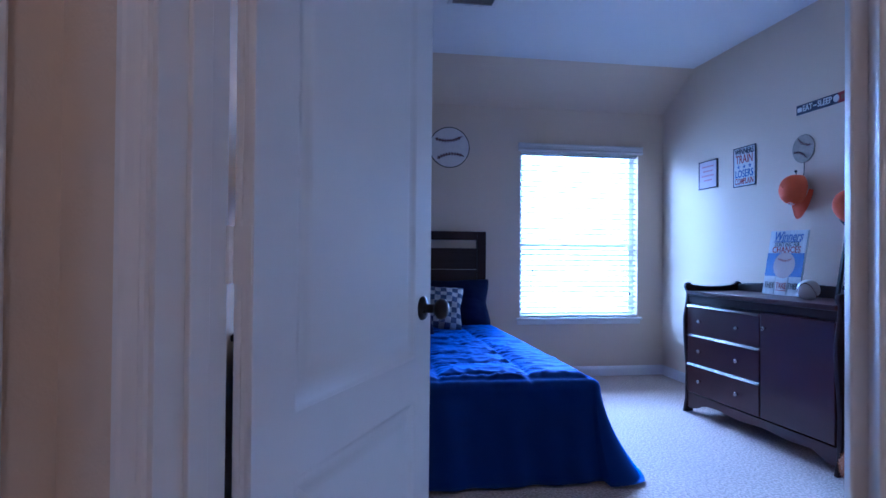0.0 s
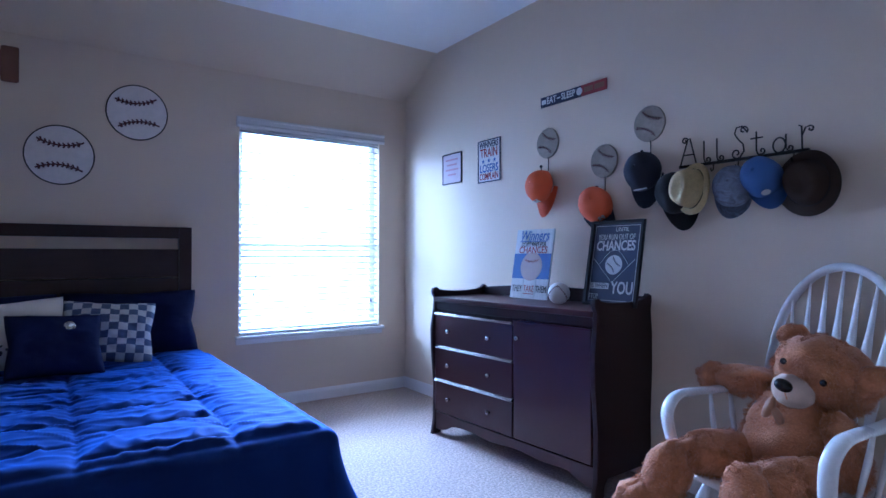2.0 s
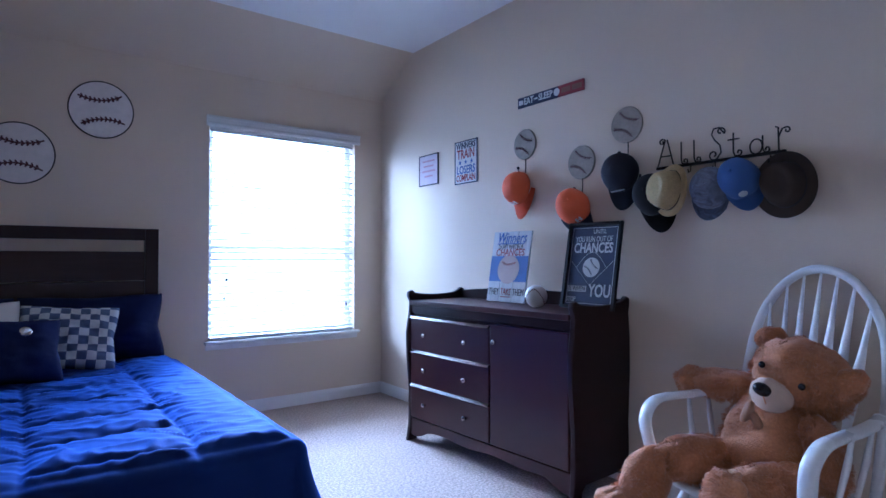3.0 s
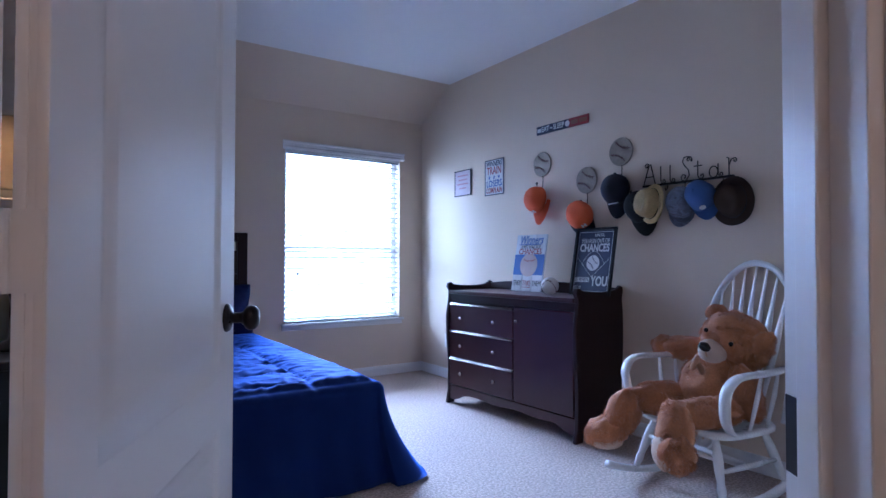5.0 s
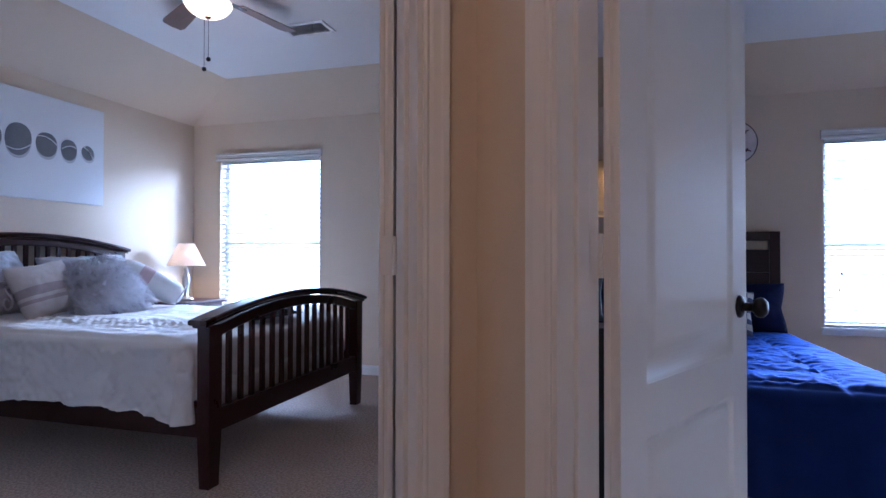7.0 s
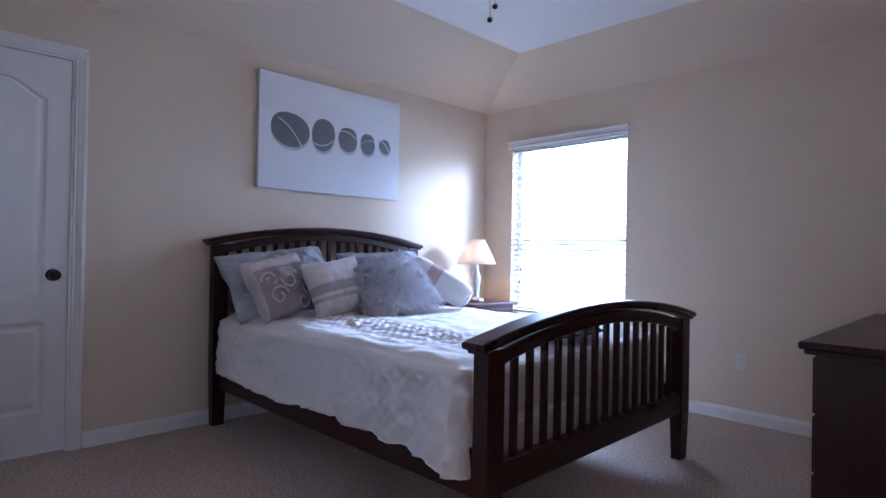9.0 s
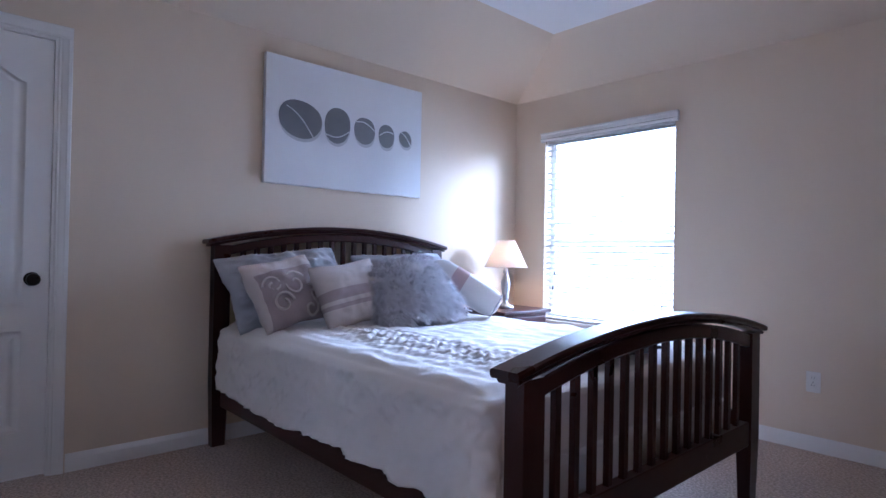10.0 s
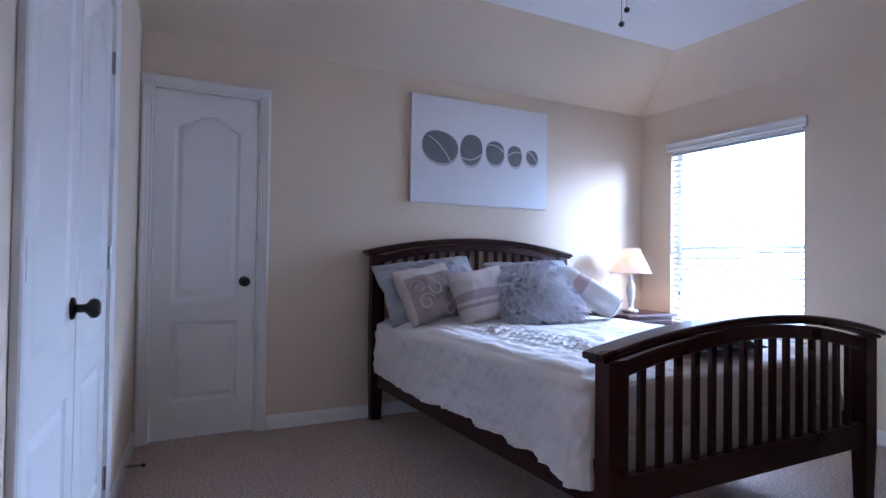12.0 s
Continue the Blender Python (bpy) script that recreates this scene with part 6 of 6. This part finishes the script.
part("piping", tube([(0.083 * math.cos(2 * math.pi * i / 28), 0.083 * math.sin(2 * math.pi * i / 28), -0.44) for i in range(29)], 0.004, 6), GREYC, bol, smooth=True)

# dark clothes lying on the foot of the bed
DARKC = material("dark_grey_knit", (0.030, 0.028, 0.030), 0.9, vary=0.3, scale=30, bump=0.6, bump_scale=200)
bm = bmesh.new()
n = 36
grid = []
for j in range(n + 1):
    row = []
    for i in range(n + 1):
        u, v = 2 * i / n - 1, 2 * j / n - 1
        e = max(0, 1 - max(abs(u), abs(v)) ** 4)
        x = -1.955 + 0.095 * u * (1 + 0.25 * noise.noise((v * 2, 1, 0)))
        y = 3.08 + 0.26 * v * (1 + 0.2 * noise.noise((u * 2, 4, 0)))
        z = 0.693 + e * (0.030 + 0.045 * noise.noise((u * 2.2, v * 3.2, 6.0)) + 0.018 * noise.noise((u * 6, v * 9, 2.0)))
        row.append(bm.verts.new((x, y, z)))
    grid.append(row)
for j in range(n):
    for i in range(n):
        bm.faces.new((grid[j][i], grid[j][i + 1], grid[j + 1][i + 1], grid[j + 1][i]))
bmesh.ops.solidify(bm, geom=bm.faces[:], thickness=0.006)
tagged(part("folded_throw", bm, DARKC, None, smooth=True), "dark rumpled knit throw at the foot of the bed", "throw")

# ---- room 2: picture, nightstand, lamp, dresser, fan ----
pc = new("canvas_picture")
pc.matrix_basis = pose(LX + 0.001, 3.078, 1.850, 0, 0, 90)
tagged(pc, "white canvas print of five grey banded pebbles", "picture")
CANVAS = material("white_canvas", (0.72, 0.72, 0.73), 0.8, vary=0.02, scale=6, bump=0.25, bump_scale=700)
STONE = material("printed_grey_stone", (0.19, 0.19, 0.20), 0.75, vary=0.25, scale=10, grain=0.45, grain_scale=220)
VEIN = material("printed_white_vein", (0.60, 0.60, 0.61), 0.75, vary=0.1, scale=40)
SHADOWP = material("printed_soft_grey", (0.48, 0.48, 0.49), 0.8, vary=0.1, scale=12)
part("canvas", slab(-0.592, 0.592, -0.036, 0, -0.382, 0.382, 0.004), CANVAS, pc)
for y, z, w, h, rot in ((2.683, 1.882, 0.158, 0.130, -22), (2.942, 1.886, 0.098, 0.126, -12), (3.150, 1.884, 0.085, 0.096, 0), (3.329, 1.876, 0.068, 0.086, 0), (3.493, 1.880, 0.066, 0.073, 40)):
    x, zz = y - 3.048, z - 1.862
    k = radians(rot)

    def egg(s, dx=0.0, dz=0.0):
        pts = []
        for i in range(40):
            a = 2 * math.pi * i / 40
            px, pz = w * s * math.cos(a) * (1 + 0.06 * math.sin(a)), h * s * math.sin(a) * (1 + 0.05 * math.cos(2 * a))
            pts.append((x + dx + px * math.cos(k) - pz * math.sin(k) * 0.6, zz + dz + pz * math.cos(k) + px * math.sin(k) * 0.5))
        return pts
    link_mesh("pebble_shade_print", plate([egg(0.97, 0.002, -0.020)], 0.0006), SHADOWP, pc).location.y = -0.0356
    pb = link_mesh("pebble_print", plate([egg(0.97)], 0.0008), STONE, pc)
    pb.location.y = -0.0360
    sl = {2.683: (-0.6, 0.55, 0.55, -0.75), 2.942: (-0.85, -0.5, 0.9, -0.2), 3.150: (-0.8, 0.55, 0.9, 0.15), 3.329: (-0.85, 0.0, 0.85, 0.3), 3.493: (-0.6, 0.6, 0.75, -0.6)}[y]
    bmx = bmesh.new()
    pts = []
    for i in range(13):
        t = i / 12
        px, pz = w * (sl[0] + (sl[2] - sl[0]) * t), h * (sl[1] + (sl[3] - sl[1]) * t) + h * 0.22 * math.sin(math.pi * t) * (1 if y != 2.942 else -1)
        pts.append((x + px, -0.0368, zz + pz))
    part("vein_print", tube(pts, 0.0042, 5, bmx), VEIN, pb)
    pb.children[0].location.y = 0.0360

ns = thing("nightstand", -3.665, 4.36, 0, 90, "dark cherry wooden nightstand between bed and window", "nightstand")
bx("top", -0.27, 0.27, -0.235, 0.235, 0.635, 0.662, CHERRY, ns, 0.006)
bx("body", -0.24, 0.24, -0.205, 0.225, 0.14, 0.635, CHERRY, ns, 0.004)
for x in (-0.24, 0.19):
    for y in (-0.205, 0.175):
        bx("leg", x, x + 0.05, y, y + 0.05, 0, 0.14, CHERRY, ns, 0.004)
for z in (0.17, 0.40):
    d = bx("drawer", -0.215, 0.215, -0.218, -0.204, z, z + 0.21, CHERRY, ns, 0.004)
    part("knob", lathe(KN, 14, Matrix.Translation((0, -0.214, z + 0.11)) @ pose(0, 0, 0, 90, 0, 0)), BRONZE, d, smooth=True)
SHADE_L = bpy.data.materials.new("ivory_lampshade_cloth")
SHADE_L.use_nodes = True
_t = SHADE_L.node_tree
_n = _t.nodes.new("ShaderNodeBsdfTranslucent")
_n.inputs["Color"].default_value = (0.80, 0.70, 0.58, 1)
_d = _t.nodes["Principled BSDF"]
_d.inputs["Base Color"].default_value = (0.72, 0.66, 0.60, 1)
_d.inputs["Roughness"].default_value = 0.9
_w = _t.nodes.new("ShaderNodeTexNoise")
_w.inputs["Scale"].default_value = 120
_m = _t.nodes.new("ShaderNodeMixShader")
_m.inputs[0].default_value = 0.10
_t.links.new(_d.outputs[0], _m.inputs[1])
_t.links.new(_n.outputs[0], _m.inputs[2])
_t.links.new(_m.outputs[0], _t.nodes["Material Output"].inputs["Surface"])
PEWTER = material("brushed_pewter", (0.42, 0.42, 0.42), 0.35, metal=0.8, vary=0.15, scale=30)
LAMPX, LAMPY = -3.64, 4.33
table_lamp(LAMPX, LAMPY, 0.663, SHADE_L, [(0.062, 0), (0.066, 0.008), (0.060, 0.022), (0.026, 0.034), (0.018, 0.06), (0.024, 0.10), (0.034, 0.16), (0.036, 0.20), (0.022, 0.245), (0.014, 0.26), (0.022, 0.275), (0.012, 0.30), (0.009, 0.37)],
           0.315, 0.068, 0.162, 0.200, PEWTER, "table lamp with ivory cone shade, switched on")

dz = thing("dresser", -0.355, 3.80, 0, -90, "dark mahogany dresser against the dividing wall", "dresser")
bx("top", -0.76, 0.76, -0.63, 0.0, 0.752, 0.780, BEDWOOD, dz, 0.008)
bx("top_moulding", -0.745, 0.745, -0.615, -0.002, 0.735, 0.752, BEDWOOD, dz, 0.006)
bx("body", -0.72, 0.72, -0.585, -0.004, 0.08, 0.735, BEDWOOD, dz, 0.004)
for x in (-0.72, 0.65):
    for y in (-0.585, -0.08):
        bx("leg", x, x + 0.07, y, y + 0.07, 0, 0.10, BEDWOOD, dz, 0.004)
for i in range(2):
    for j in range(3):
        x = -0.70 + i * 0.705
        d = bx("drawer", x, x + 0.69, -0.598, -0.583, 0.11 + j * 0.207, 0.11 + j * 0.207 + 0.197, BEDWOOD, dz, 0.004)
        for fx in (0.2, 0.5):
            part("knob", lathe(KN, 14, Matrix.Translation((x + fx, -0.596, 0.11 + j * 0.207 + 0.10)) @ pose(0, 0, 0, 90, 0, 0)), BRONZE, d, smooth=True)

outlet(pose(-1.704, FY2 - 0.001, 0.388))

FANX, FANY = -2.08, 2.67
fan = thing("ceiling_fan", FANX, FANY, 0, 0, "bronze ceiling fan with wooden blades and lit glass bowl", "ceiling fan")
BLADE = material("weathered_walnut_blade", (0.16, 0.10, 0.085), 0.45, vary=0.25, scale=8, grain=0.3, grain_scale=50, stretch=(0.15, 1, 1))


def close_up(profile):
    """Draws a turned profile up towards the ceiling, for a fan that hugs it."""
    return [(r, FLAT - (FLAT - z) * 0.74) for r, z in profile]


part("canopy", lathe(close_up([(0.075, FLAT - 0.0005), (0.075, FLAT - 0.02), (0.05, FLAT - 0.045), (0.02, FLAT - 0.055)]), 24), BRONZE, fan, smooth=True)
part("motor_housing", lathe(close_up([(0.02, 2.585), (0.085, 2.575), (0.105, 2.545), (0.105, 2.495), (0.085, 2.470), (0.060, 2.458)]), 28), BRONZE, fan, smooth=True)
part("light_fitter", lathe(close_up([(0.06, 2.460), (0.062, 2.435), (0.115, 2.425), (0.118, 2.412)]), 28), BRONZE, fan, smooth=True)
BOWL = material("lit_frosted_glass", (0.85, 0.80, 0.70), 0.4, emit=2.6, emit_color=(1.0, 0.72, 0.42))
part("glass_bowl", lathe(close_up([(0.125, 2.416), (0.128, 2.400), (0.118, 2.372), (0.095, 2.340), (0.062, 2.315), (0.02, 2.304)]), 32), BOWL, fan, "glowing frosted glass bowl", True)
part("finial", lathe(close_up([(0.018, 2.306), (0.020, 2.298), (0.010, 2.288), (0.0001, 2.282)]), 14), BRONZE, fan, smooth=True)
for i in range(5):
    a = 72 * i + 77
    bl = new("blade")
    bl.parent = fan
    bl.matrix_basis = pose(0, 0, 2.524, 0, 0, a)
    me = plate([[(0.20, -0.050), (0.58, -0.068), (0.625, -0.055), (0.635, 0.0), (0.625, 0.055), (0.58, 0.068), (0.20, 0.050)]], 0.007, 0.002)
    me.transform(pose(0, 0, 0, -78, 0, 0))
    link_mesh("blade_board", me, BLADE, bl)
    part("blade_iron", slab(0.085, 0.26, -0.018, 0.018, -0.006, -0.001, 0.002), BRONZE, bl)
part("pull_chain", tube([(0.012, -0.01, 2.39), (0.012, -0.01, 2.16)], 0.0012, 5), BRONZE, fan)
part("pull_chain", tube([(-0.008, -0.02, 2.39), (-0.008, -0.02, 2.105)], 0.0012, 5), BRONZE, fan)
for x, y, z in ((0.012, -0.01, 2.148), (-0.008, -0.02, 2.092)):
    bm = bmesh.new()
    bmesh.ops.create_uvsphere(bm, u_segments=12, v_segments=8, radius=0.0125, matrix=Matrix.Translation((x, y, z)))
    part("chain_pull", bm, BLACK, fan, smooth=True)
vent(pose(-1.93, 3.48, FLAT - 0.0005, 0, 0, 0), 0.34, 0.20)

# a door stop spring on the baseboard by the closets
ds = thing("door_stop", LX + 0.50, NEAR - 0.038 + 0.014, 0.05, NANG, "small brown spring door stop on the baseboard", "door stop")
coil = [(0.007 * math.cos(i * 0.9), 0.075 * i / 60, 0.007 * math.sin(i * 0.9)) for i in range(61)]
part("spring", tube(coil, 0.0018, 5), BRONZE, ds)
part("tip", lathe([(0.009, 0.0), (0.009, 0.014), (0.005, 0.018)], 12, Matrix.Translation((0, 0.072, 0)) @ pose(0, 0, 0, -90, 0, 0)), BLACK, ds, smooth=True)

# hall lamp
hl = thing("ceiling_light", -0.15, -0.75, 0, 0, "frosted dome ceiling light in the hall", "lamp")
HALLG = material("lit_hall_glass", (0.85, 0.80, 0.70), 0.4, emit=4.0, emit_color=(1.0, 0.80, 0.55))
part("base", lathe([(0.15, 2.6195), (0.15, 2.600), (0.14, 2.595)], 28), BRONZE, hl, smooth=True)
part("dome", lathe([(0.140, 2.597), (0.135, 2.565), (0.10, 2.535), (0.05, 2.518), (0.0001, 2.514)], 28), HALLG, hl, smooth=True)
